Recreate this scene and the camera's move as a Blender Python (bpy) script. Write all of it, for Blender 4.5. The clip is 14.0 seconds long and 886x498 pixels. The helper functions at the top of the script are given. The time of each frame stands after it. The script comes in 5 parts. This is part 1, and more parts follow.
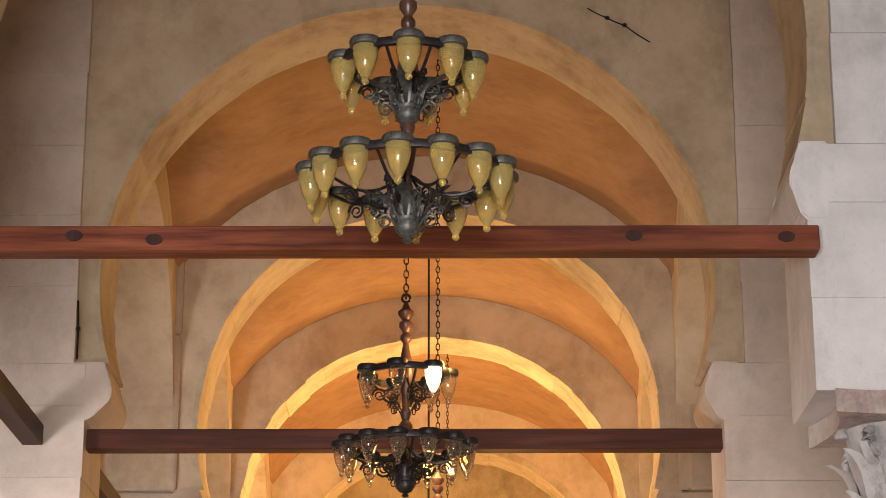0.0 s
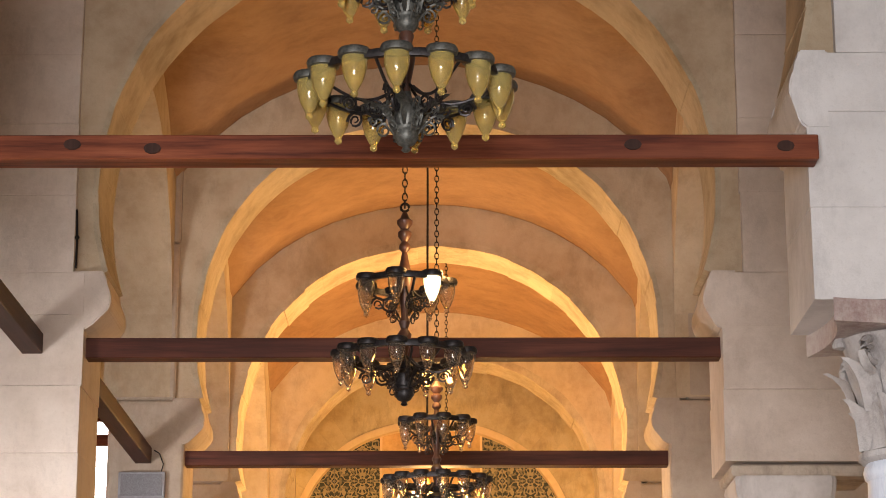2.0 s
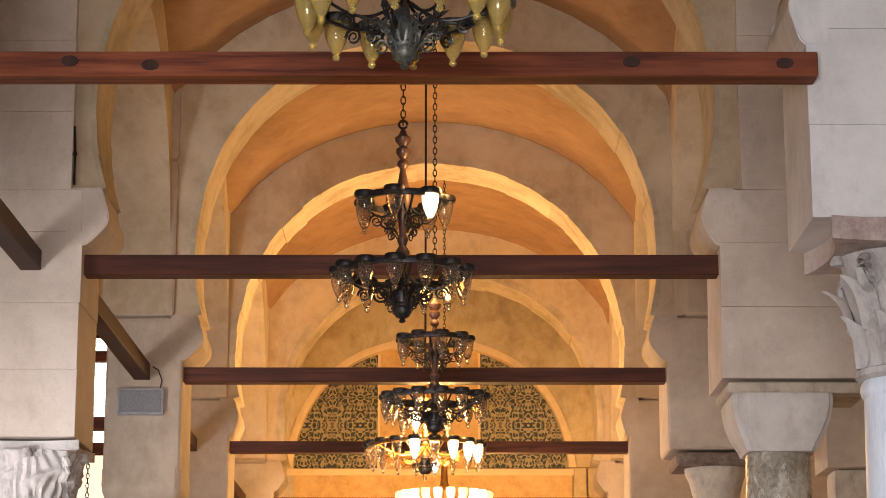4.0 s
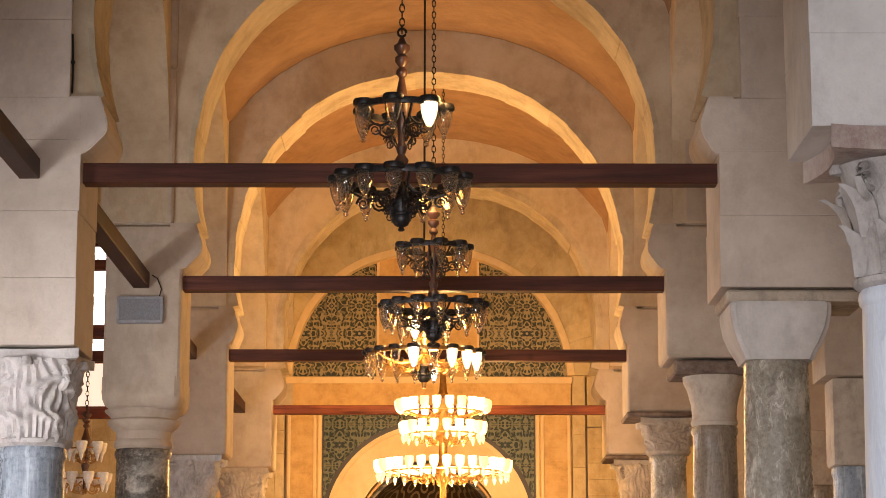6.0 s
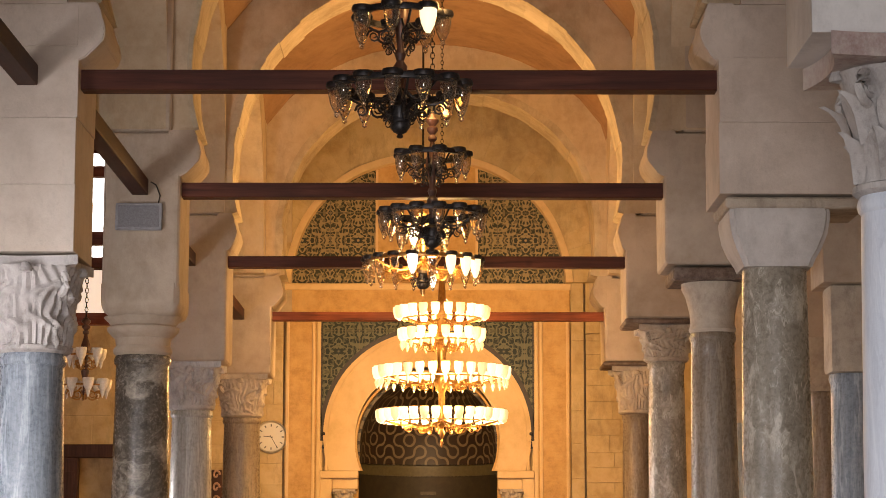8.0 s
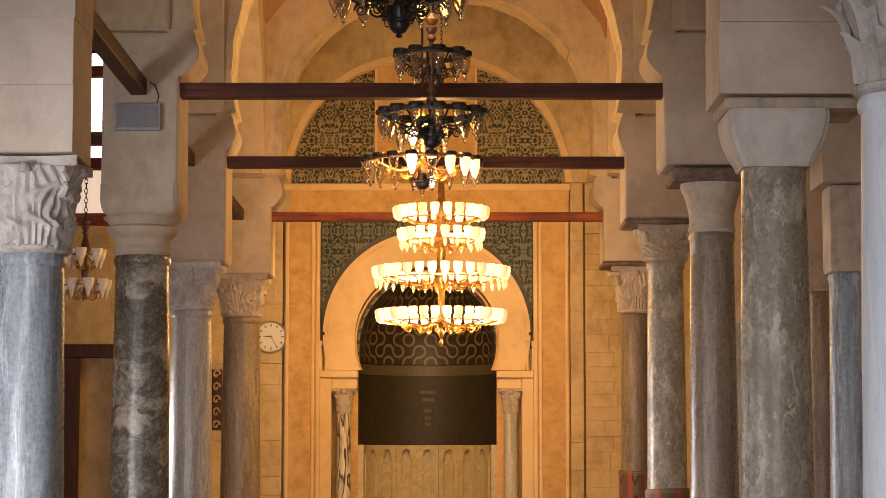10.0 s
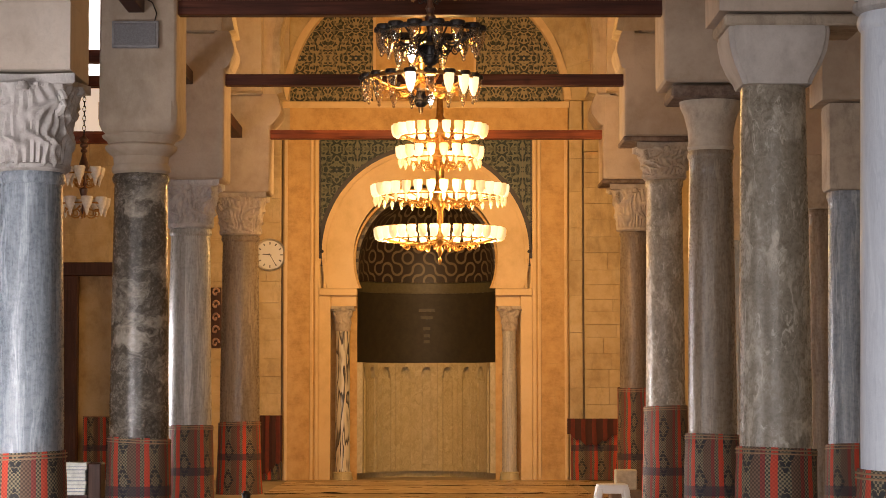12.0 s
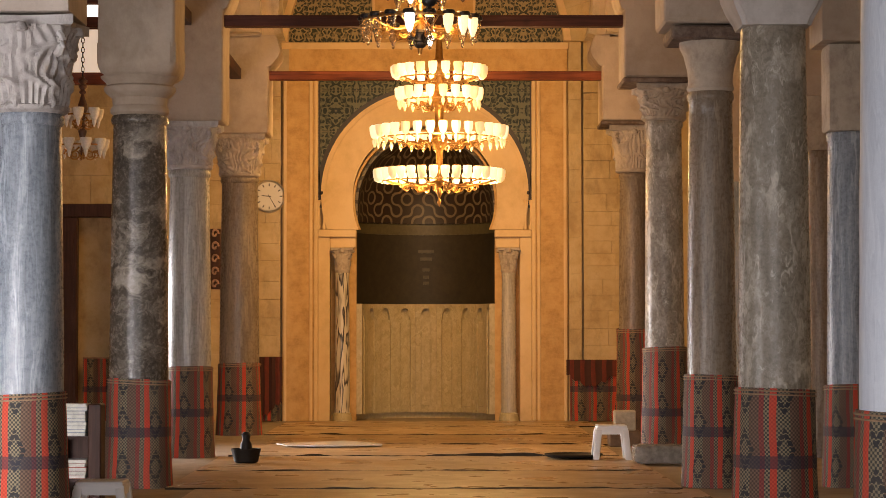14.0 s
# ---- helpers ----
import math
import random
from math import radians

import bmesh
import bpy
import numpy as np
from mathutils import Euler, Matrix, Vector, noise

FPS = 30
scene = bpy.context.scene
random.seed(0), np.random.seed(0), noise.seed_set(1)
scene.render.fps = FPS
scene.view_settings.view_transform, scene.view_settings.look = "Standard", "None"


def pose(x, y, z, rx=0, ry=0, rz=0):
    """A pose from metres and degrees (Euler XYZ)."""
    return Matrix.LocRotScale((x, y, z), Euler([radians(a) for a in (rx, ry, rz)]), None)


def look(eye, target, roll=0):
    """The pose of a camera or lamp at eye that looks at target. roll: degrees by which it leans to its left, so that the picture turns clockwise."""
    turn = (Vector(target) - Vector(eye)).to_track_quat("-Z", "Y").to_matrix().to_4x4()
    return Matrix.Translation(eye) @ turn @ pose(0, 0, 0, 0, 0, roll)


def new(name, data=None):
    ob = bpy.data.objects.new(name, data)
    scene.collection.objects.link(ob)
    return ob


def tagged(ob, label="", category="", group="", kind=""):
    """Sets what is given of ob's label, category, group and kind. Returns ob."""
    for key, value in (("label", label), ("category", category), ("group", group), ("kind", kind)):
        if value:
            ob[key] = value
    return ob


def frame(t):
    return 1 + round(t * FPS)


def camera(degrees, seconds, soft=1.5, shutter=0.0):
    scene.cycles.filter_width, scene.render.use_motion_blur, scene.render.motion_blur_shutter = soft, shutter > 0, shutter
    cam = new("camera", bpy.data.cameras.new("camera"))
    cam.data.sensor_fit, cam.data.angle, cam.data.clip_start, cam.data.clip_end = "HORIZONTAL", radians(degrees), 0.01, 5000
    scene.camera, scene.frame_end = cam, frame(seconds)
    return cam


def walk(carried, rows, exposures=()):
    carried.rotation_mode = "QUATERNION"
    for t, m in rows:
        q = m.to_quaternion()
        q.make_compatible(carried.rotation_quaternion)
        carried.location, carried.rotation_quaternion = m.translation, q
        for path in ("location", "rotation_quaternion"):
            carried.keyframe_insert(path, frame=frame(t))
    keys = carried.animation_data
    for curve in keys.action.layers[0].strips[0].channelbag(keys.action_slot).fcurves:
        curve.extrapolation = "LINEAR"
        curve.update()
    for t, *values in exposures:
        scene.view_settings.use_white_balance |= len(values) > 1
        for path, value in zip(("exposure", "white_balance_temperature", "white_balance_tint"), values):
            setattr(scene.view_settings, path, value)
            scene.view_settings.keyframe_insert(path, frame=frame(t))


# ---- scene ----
# A tilting camera in the nave of an old hypostyle mosque, from the vaults down to the prayer niche.
EYE = 1.45
cam = camera(22.18, 14.0, soft=0.8)
# seconds, yaw, pitch, roll: the camera stands and tilts down
ROWS = [
    (0.0, 0.112, 17.226, -0.047), (0.5, 0.103, 16.701, -0.034), (1.0, 0.096, 16.198, -0.04), (1.5, 0.099, 15.712, -0.034),
    (2.0, 0.082, 14.924, -0.037), (2.5, 0.076, 14.367, -0.042), (3.0, 0.072, 13.853, -0.01), (5.5, 0.015, 11.135, 0.042),
    (6.0, 0.006, 10.508, 0.04), (6.5, -0.005, 9.937, 0.056), (7.0, -0.005, 9.281, 0.015), (7.5, -0.024, 8.719, 0.063),
    (8.0, -0.027, 8.149, 0.064), (8.5, -0.03, 7.484, 0.065), (11.0, -0.067, 4.521, -0.015), (11.5, -0.076, 4.001, -0.028),
    (12.0, -0.077, 3.538, -0.009), (12.5, -0.077, 3.253, 0.001), (13.0, -0.085, 2.803, -0.017), (13.5, -0.092, 2.357, -0.002),
    (14.0, -0.094, 2.052, -0.03),
]
walk(cam, [(t, pose(0, 0, EYE, 90 + pitch, 0, yaw) @ pose(0, 0, 0, 0, 0, roll)) for t, yaw, pitch, roll in ROWS],
     [(0.0, 0.86, 7200, 14), (3.0, 0.7, 7050, 13), (5.5, 0.36, 6950, 13), (6.5, 0.26, 7000, 13), (8.5, -0.06, 7150, 14), (11.0, -0.24, 7200, 14), (14.0, -0.44, 7200, 15)])

# ---- light ----
world = bpy.data.worlds.new("sky")
scene.world = world
world.use_nodes = True
wn = world.node_tree.nodes
sky = wn.new("ShaderNodeTexSky")
sky.sky_type, sky.sun_disc = "NISHITA", False
sky.sun_elevation, sky.sun_rotation = radians(40), radians(200)
world.node_tree.links.new(sky.outputs[0], wn["Background"].inputs[0])
wn["Background"].inputs[1].default_value = 0.08


def area_lamp(name, eye, target, sx, sy, watts, colour):
    data = bpy.data.lights.new(name, "AREA")
    data.shape, data.size, data.size_y, data.energy, data.color = "RECTANGLE", sx, sy, watts, colour
    ob = new(name, data)
    ob.matrix_world = look(eye, target)
    return ob


def point_lamp(name, place, watts, colour, radius):
    data = bpy.data.lights.new(name, "POINT")
    data.energy, data.color, data.shadow_soft_size = watts, colour, radius
    ob = new(name, data)
    ob.location = place
    return ob


DAY = (0.92, 0.95, 1.03)
WARM = (1.0, 0.595, 0.22)
# open doors to the court behind and on the west side
court = area_lamp("daylight_court_door", (-0.9, -3.7, 1.6), (0.5, 12, 1.3), 3.6, 2.8, 265, DAY)
court.data.spread = radians(90)  # narrowed to keep light off the upper piers
for y, at_x, at_y, watts in ((7.5, 2.2, 11.6, 38), (11.0, -2.8, 18.2, 275), (28.3, -1.0, 25.4, 170)):
    west = area_lamp("daylight_west_door", (-7.1, y, 1.25), (at_x, at_y, 0.5), 2.5, 2.0, watts, DAY)
    # beams narrowed to brighten chosen columns and floor; the doors themselves are unseen
    west.data.spread = radians({7.5: 50, 11.0: 90}.get(y, 60))
# the lit lamps of the chandeliers, and one added fill in the third bay
for x, y, z, watts in ((-0.55, 28.5, 3.3, 120), (0.55, 28.5, 3.3, 120), (0.0, 27.3, 3.9, 130), (0.0, 28.6, 4.9, 195)):
    point_lamp("glow_great_chandelier", (x, y, z), watts, WARM, 0.12)
point_lamp("glow_fourth_chandelier", (-0.1, 22.7, 4.8), 190, WARM, 0.25)
# no lamp burns on the third chandelier; this fill is added to brighten its bay
point_lamp("glow_third_chandelier", (-0.1, 18.1, 5.2), 22, WARM, 0.2)
point_lamp("glow_second_chandelier", (0.0, 13.4, 4.9), 10, WARM, 0.1)
# uplights lying on the tie beams, and the flood on the last beam that lights the niche
for y, watts in ((16.05, 3), (20.8, 15), (25.7, 85), (31.2, 26)):
    area_lamp("beam_uplight", (-0.15, y, 5.075), (-0.15, y + 1.6, 9), 2.4, 0.12, watts, WARM)
area_lamp("niche_flood", (-0.1, 31.4, 4.88), (-0.2, 36.0, 1.8), 2.6, 0.1, 235, WARM)

# ---- materials ----
def nodes_of(name):
    m = bpy.data.materials.new(name)
    m.use_nodes = True
    nt = m.node_tree
    return m, nt.nodes, nt.links, nt.nodes["Principled BSDF"]


def tex_noise(N, L, vec, scale, detail=5.0, rough=0.6, stretch=None):
    n = N.new("ShaderNodeTexNoise")
    n.inputs["Scale"].default_value, n.inputs["Detail"].default_value, n.inputs["Roughness"].default_value = scale, detail, rough
    if stretch:
        mp = N.new("ShaderNodeMapping")
        mp.inputs["Scale"].default_value = stretch
        L.new(vec, mp.inputs[0])
        vec = mp.outputs[0]
    L.new(vec, n.inputs["Vector"])
    return n.outputs["Fac"]


def ramp(N, L, fac, stops):
    r = N.new("ShaderNodeValToRGB")
    els = r.color_ramp.elements
    while len(els) < len(stops):
        els.new(0.5)
    for e, (p, c) in zip(els, stops):
        e.position, e.color = p, (*c, 1)
    L.new(fac, r.inputs[0])
    return r.outputs[0]


def mixc(N, L, fac, a, b, mode="MIX"):
    m = N.new("ShaderNodeMix")
    m.data_type, m.blend_type = "RGBA", mode
    for k, v in ((0, fac), (6, a), (7, b)):
        if isinstance(v, (int, float)):
            m.inputs[k].default_value = v
        elif isinstance(v, tuple):
            m.inputs[k].default_value = (*v, 1)
        else:
            L.new(v, m.inputs[k])
    return m.outputs[2]


def bump(N, L, bsdf, height, strength, dist):
    b = N.new("ShaderNodeBump")
    b.inputs["Strength"].default_value, b.inputs["Distance"].default_value = strength, dist
    L.new(height, b.inputs["Height"])
    L.new(b.outputs[0], bsdf.inputs["Normal"])


def where(N, kind="Object"):
    return N.new("ShaderNodeTexCoord").outputs[kind]


def stone(name, dark, mid, light, rough=0.85, scale=1.0, spread=0.12, stain=0.35, bump_d=0.012):
    """Weathered stone or plaster: blotches, fine grain, stains and pits; each piece a little different."""
    m, N, L, B = nodes_of(name)
    geo = N.new("ShaderNodeNewGeometry").outputs["Position"]
    a = tex_noise(N, L, geo, 1.6 * scale, 7, 0.66)
    b = tex_noise(N, L, geo, 7 * scale, 8, 0.68)
    c = tex_noise(N, L, geo, 42 * scale, 4, 0.7)
    base = ramp(N, L, a, [(0.36, dark), (0.5, mid), (0.63, light)])
    base = mixc(N, L, ramp(N, L, b, [(0.38, (0, 0, 0)), (0.68, (1, 1, 1))]), base, mixc(N, L, 0.6, base, light))
    base = mixc(N, L, ramp(N, L, c, [(0.3, (0.3,) * 3), (0.44, (0, 0, 0))]), base, dark)
    st = ramp(N, L, tex_noise(N, L, geo, 2.3 * scale, 9, 0.75, (1, 1, 0.45)), [(0.52, (0, 0, 0)), (0.66, (stain,) * 3)])
    base = mixc(N, L, st, base, tuple(v * 0.45 for v in dark))
    rnd = N.new("ShaderNodeObjectInfo").outputs["Random"]
    tone = ramp(N, L, rnd, [(0, (1 - spread,) * 3), (1, (1.0, 1.0, 1.0))])
    base = mixc(N, L, 1.0, base, tone, "MULTIPLY")
    L.new(base, B.inputs["Base Color"])
    B.inputs["Roughness"].default_value = rough
    h = mixc(N, L, 0.35, b, c)
    bump(N, L, B, h, 0.6, bump_d)
    return m


def marble(name, dark, mid, light, rough=0.26, swirl=1.0, stretch=(1, 1, 0.35), veins=0.5):
    m, N, L, B = nodes_of(name)
    vec = where(N)
    warp = tex_noise(N, L, vec, 2.2 * swirl, 4, 0.6, stretch)
    add = N.new("ShaderNodeVectorMath")
    add.operation = "MULTIPLY_ADD"
    L.new(warp, add.inputs[0])
    add.inputs[1].default_value = (1.4, 1.4, 1.4)
    L.new(vec, add.inputs[2])
    a = tex_noise(N, L, add.outputs[0], 3.2 * swirl, 8, 0.68, stretch)
    b = tex_noise(N, L, vec, 30, 6, 0.7)
    base = ramp(N, L, a, [(0.32, dark), (0.5, mid), (0.66, light)])
    v = ramp(N, L, tex_noise(N, L, add.outputs[0], 5.5 * swirl, 9, 0.8, stretch), [(0.55, (0, 0, 0)), (0.63, (veins,) * 3), (0.7, (0, 0, 0))])
    base = mixc(N, L, v, base, light)
    base = mixc(N, L, 0.16, base, ramp(N, L, b, [(0.35, dark), (0.65, light)]))
    L.new(base, B.inputs["Base Color"])
    L.new(ramp(N, L, b, [(0.3, (rough - 0.08,) * 3), (0.8, (rough + 0.2,) * 3)]), B.inputs["Roughness"])
    B.inputs["Specular IOR Level"].default_value = 0.3
    bump(N, L, B, mixc(N, L, 0.4, a, b), 0.5, 0.012)
    return m


def wood(name, dark, mid, light, axis=0, rough=0.55):
    m, N, L, B = nodes_of(name)
    vec = where(N)
    s = [9.0, 9.0, 9.0]
    s[axis] = 0.5
    g = tex_noise(N, L, vec, 2.2, 7, 0.65, tuple(s))
    big = tex_noise(N, L, vec, 1.3, 3, 0.5)
    kn = N.new("ShaderNodeTexVoronoi")
    kn.inputs["Scale"].default_value = 1.3
    L.new(vec, kn.inputs["Vector"])
    base = ramp(N, L, g, [(0.3, dark), (0.5, mid), (0.7, light)])
    base = mixc(N, L, ramp(N, L, big, [(0.35, (0.55,) * 3), (0.6, (0, 0, 0))]), base, dark)
    base = mixc(N, L, ramp(N, L, kn.outputs["Distance"], [(0.03, (0.9,) * 3), (0.11, (0, 0, 0))]), base, tuple(v * 0.3 for v in dark))
    L.new(base, B.inputs["Base Color"])
    B.inputs["Roughness"].default_value = rough
    B.inputs["Specular IOR Level"].default_value = 0.25
    bump(N, L, B, g, 0.5, 0.004)
    return m


def plain(name, colour, rough=0.5, metal=0.0, grain=18.0, vary=0.25, bump_d=0.002):
    m, N, L, B = nodes_of(name)
    n = tex_noise(N, L, where(N), grain, 6, 0.65)
    L.new(ramp(N, L, n, [(0.3, tuple(c * (1 - vary) for c in colour)), (0.7, tuple(min(1, c * (1 + vary * 0.6)) for c in colour))]), B.inputs["Base Color"])
    B.inputs["Roughness"].default_value, B.inputs["Metallic"].default_value = rough, metal
    bump(N, L, B, n, 0.4, bump_d)
    return m


def glass(name, colour, rough=0.06):
    m, N, L, B = nodes_of(name)
    n = tex_noise(N, L, where(N), 9, 4, 0.6)
    L.new(ramp(N, L, n, [(0.3, tuple(c * 0.8 for c in colour)), (0.7, colour)]), B.inputs["Base Color"])
    B.inputs["Transmission Weight"].default_value, B.inputs["Roughness"].default_value, B.inputs["IOR"].default_value = 1.0, rough, 1.45
    return m


def glowing(name, colour, strength):
    m, N, L, B = nodes_of(name)
    B.inputs["Base Color"].default_value = (0.9, 0.8, 0.6, 1)
    B.inputs["Emission Color"].default_value = (*colour, 1)
    B.inputs["Emission Strength"].default_value = strength
    return m


PLASTER = stone("old_lime_plaster", (0.42, 0.31, 0.2), (0.5, 0.385, 0.26), (0.58, 0.465, 0.33), stain=0.3)
VAULT = stone("ochre_vault_plaster", (0.235, 0.123, 0.062), (0.295, 0.162, 0.084), (0.355, 0.207, 0.113), stain=0.2)
PIER = stone("pale_limestone_block", (0.49, 0.4, 0.33), (0.57, 0.475, 0.4), (0.65, 0.555, 0.48), stain=0.25, spread=0.06)
PIER_TAN = stone("tan_limestone_block", (0.35, 0.27, 0.2), (0.42, 0.335, 0.26), (0.49, 0.4, 0.32), stain=0.25, spread=0.06)
RENDERED = stone("white_plastered_stone", (0.58, 0.55, 0.53), (0.69, 0.66, 0.64), (0.78, 0.75, 0.73), stain=0.25, spread=0.05)
CUSHION = stone("pale_grey_limestone", (0.44, 0.4, 0.37), (0.56, 0.52, 0.49), (0.64, 0.6, 0.57), stain=0.3, spread=0.03)
RING = stone("pale_arch_stone", (0.33, 0.25, 0.16), (0.46, 0.365, 0.25), (0.57, 0.47, 0.335), stain=0.35, spread=0.12)
QIBLA = stone("ochre_ashlar", (0.43, 0.3, 0.15), (0.56, 0.41, 0.22), (0.64, 0.5, 0.3), stain=0.4)
CREAM = stone("cream_painted_plaster", (0.62, 0.43, 0.22), (0.72, 0.51, 0.28), (0.77, 0.57, 0.33), stain=0.1, spread=0.03, bump_d=0.003)
OCHRE = stone("ochre_carved_plaster", (0.46, 0.27, 0.1), (0.58, 0.35, 0.14), (0.65, 0.42, 0.19), stain=0.15, spread=0.03, bump_d=0.01, scale=3)
CAPITAL = stone("weathered_white_marble", (0.36, 0.32, 0.3), (0.5, 0.46, 0.44), (0.61, 0.58, 0.56), stain=0.5, scale=2.5, bump_d=0.02)
CAPITAL_TAN = stone("weathered_tan_stone", (0.36, 0.29, 0.23), (0.47, 0.39, 0.31), (0.55, 0.47, 0.38), stain=0.5, scale=2.5, bump_d=0.02)
ABACUS = stone("dark_wooden_abacus", (0.07, 0.042, 0.03), (0.12, 0.078, 0.058), (0.24, 0.18, 0.145), stain=0.5, scale=3)
GREY_MARBLE = marble("blue_grey_marble", (0.12, 0.14, 0.168), (0.23, 0.262, 0.305), (0.45, 0.49, 0.545), stretch=(2.2, 2.2, 0.25), veins=0.3, swirl=0.8)
IVORY_MARBLE = marble("grey_ivory_marble", (0.22, 0.2, 0.17), (0.46, 0.42, 0.35), (0.68, 0.62, 0.52), stretch=(5, 5, 0.12), veins=0.3)
PALE_MARBLE = marble("pale_blue_marble", (0.5, 0.55, 0.64), (0.62, 0.67, 0.76), (0.72, 0.77, 0.85), stretch=(2, 2, 0.3), veins=0.2, rough=0.4)
WORN_MARBLE = marble("pale_streaked_marble", (0.2, 0.19, 0.17), (0.36, 0.35, 0.33), (0.6, 0.58, 0.54), stretch=(2.2, 2.2, 0.2), veins=0.4, swirl=0.7)
DARK_MARBLE = marble("dark_veined_marble", (0.034, 0.028, 0.023), (0.085, 0.07, 0.056), (0.4, 0.35, 0.29), rough=0.2, veins=0.5, stretch=(1, 1, 1.3), swirl=0.62)
TAN_MARBLE = marble("brown_grey_marble", (0.14, 0.107, 0.078), (0.215, 0.167, 0.122), (0.33, 0.265, 0.2), stretch=(2, 2, 0.25), veins=0.2)
GRANITE = marble("mottled_grey_granite", (0.17, 0.145, 0.112), (0.265, 0.23, 0.185), (0.6, 0.55, 0.47), stretch=(1.5, 1.5, 0.7), swirl=0.85, veins=1.0)
BEAM = wood("red_brown_cedar", (0.07, 0.015, 0.008), (0.25, 0.062, 0.026), (0.4, 0.12, 0.055))
# the same cedar in darker tones, for middle, arcade and most aisle beams
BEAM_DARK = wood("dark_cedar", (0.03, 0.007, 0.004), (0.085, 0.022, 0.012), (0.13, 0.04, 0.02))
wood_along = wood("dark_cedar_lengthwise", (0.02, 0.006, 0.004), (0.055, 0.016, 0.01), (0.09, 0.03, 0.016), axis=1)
DOOR_WOOD = wood("dark_door_wood", (0.03, 0.012, 0.008), (0.06, 0.025, 0.017), (0.1, 0.045, 0.03), axis=2)
BRONZE = plain("dark_bronze", (0.05, 0.045, 0.045), 0.45, 0.7, 40, 0.5)
VERDIGRIS = plain("grey_green_bronze", (0.13, 0.13, 0.115), 0.5, 0.5, 35, 0.6)
IRON = plain("black_iron", (0.02, 0.017, 0.015), 0.6, 0.6)
TURNED = plain("turned_dark_wood", (0.1, 0.045, 0.03), 0.35, 0.0, 12, 0.4)
GOLD = plain("gilded_brass", (0.5, 0.28, 0.1), 0.3, 0.9, 20, 0.3)
AMBER = glass("amber_glass", (1.0, 0.8, 0.3), 0.1)
AMBER.node_tree.nodes["Principled BSDF"].inputs["Transmission Weight"].default_value = 0.72
CLEAR = glass("smoky_clear_glass", (0.9, 0.8, 0.66), 0.05)
CLEAR.node_tree.nodes["Principled BSDF"].inputs["Transmission Weight"].default_value = 0.95
LIT = glowing("lit_lamp_glass", (1.0, 0.83, 0.5), 1.45)
LIT_SOFT = glowing("warm_lamp_glass", (1.0, 0.68, 0.3), 0.85)
LIT_WHITE = glowing("white_lamp_glass", (0.95, 0.97, 1.0), 3.0)
WHITE = plain("white_plastic", (0.8, 0.8, 0.8), 0.35, 0, 5, 0.03)
PAPER = plain("book_pages", (0.7, 0.68, 0.62), 0.8)


# ---- mesh helpers ----
def mesh_of(name, bm, mat, smooth=False):
    bmesh.ops.recalc_face_normals(bm, faces=bm.faces[:])
    me = bpy.data.meshes.new(name)
    if smooth:
        for f in bm.faces:
            f.smooth = True
    bm.to_mesh(me)
    bm.free()
    me.materials.append(mat)
    if smooth:
        me.set_sharp_from_angle(angle=radians(42))
    return me


def part(name, bm, mat, parent=None, label="", smooth=False):
    ob = new(name, mesh_of(name, bm, mat, smooth))
    if parent:
        ob.parent = parent
    return tagged(ob, label) if label else ob


def thing(name, label, category, place=(0, 0, 0), group="", kind=""):
    ob = new(name)
    ob.location = place
    return tagged(ob, label, category, group, kind)


def box(bm, x0, x1, y0, y1, z0, z1, bevel=0.0, seg=1):
    g = bmesh.ops.create_cube(bm, size=1.0)
    for v in g["verts"]:
        v.co = Vector(((x0 + x1) / 2 + v.co.x * (x1 - x0), (y0 + y1) / 2 + v.co.y * (y1 - y0), (z0 + z1) / 2 + v.co.z * (z1 - z0)))
    if bevel:
        es = list({e for v in g["verts"] for e in v.link_edges})
        bmesh.ops.bevel(bm, geom=es, offset=bevel, segments=seg, affect="EDGES", profile=0.6)
    return bm


def boxed(*a, **k):
    return box(bmesh.new(), *a, **k)


def lathe(bm, profile, seg=32, at=(0, 0, 0), close=True, wob=0.0):
    rings = []
    for r, z in profile:
        ring = []
        for k in range(seg):
            a = 2 * math.pi * k / seg
            rr = r * (1 + wob * noise.noise((math.cos(a) * 2, math.sin(a) * 2, z * 2 + at[0])))
            ring.append(bm.verts.new((at[0] + rr * math.cos(a), at[1] + rr * math.sin(a), at[2] + z)))
        rings.append(ring)
    for a, b in zip(rings, rings[1:]):
        for k in range(seg):
            bm.faces.new((a[k], a[(k + 1) % seg], b[(k + 1) % seg], b[k]))
    if close:
        bm.faces.new(rings[0][::-1])
        bm.faces.new(rings[-1])
    return bm


def tube(bm, pts, r, seg=8, closed=False):
    """A round bar along points, thickness r or one per point."""
    pts = [Vector(p) for p in pts]
    rings = []
    n = len(pts)
    for i, p in enumerate(pts):
        a = pts[i - 1] if i or closed else p
        b = pts[(i + 1) % n] if i < n - 1 or closed else p
        d = (b - a).normalized()
        u = d.cross(Vector((0.13, 0.31, 1)) if abs(d.z) < 0.95 else Vector((1, 0.2, 0))).normalized()
        w = d.cross(u)
        rr = r[i] if isinstance(r, (list, tuple)) else r
        rings.append([bm.verts.new(p + rr * (math.cos(2 * math.pi * k / seg) * u + math.sin(2 * math.pi * k / seg) * w)) for k in range(seg)])
    for i in range(n if closed else n - 1):
        a, b = rings[i], rings[(i + 1) % n]
        for k in range(seg):
            bm.faces.new((a[k], a[(k + 1) % seg], b[(k + 1) % seg], b[k]))
    if not closed:
        bm.faces.new(rings[0][::-1])
        bm.faces.new(rings[-1])
    return bm


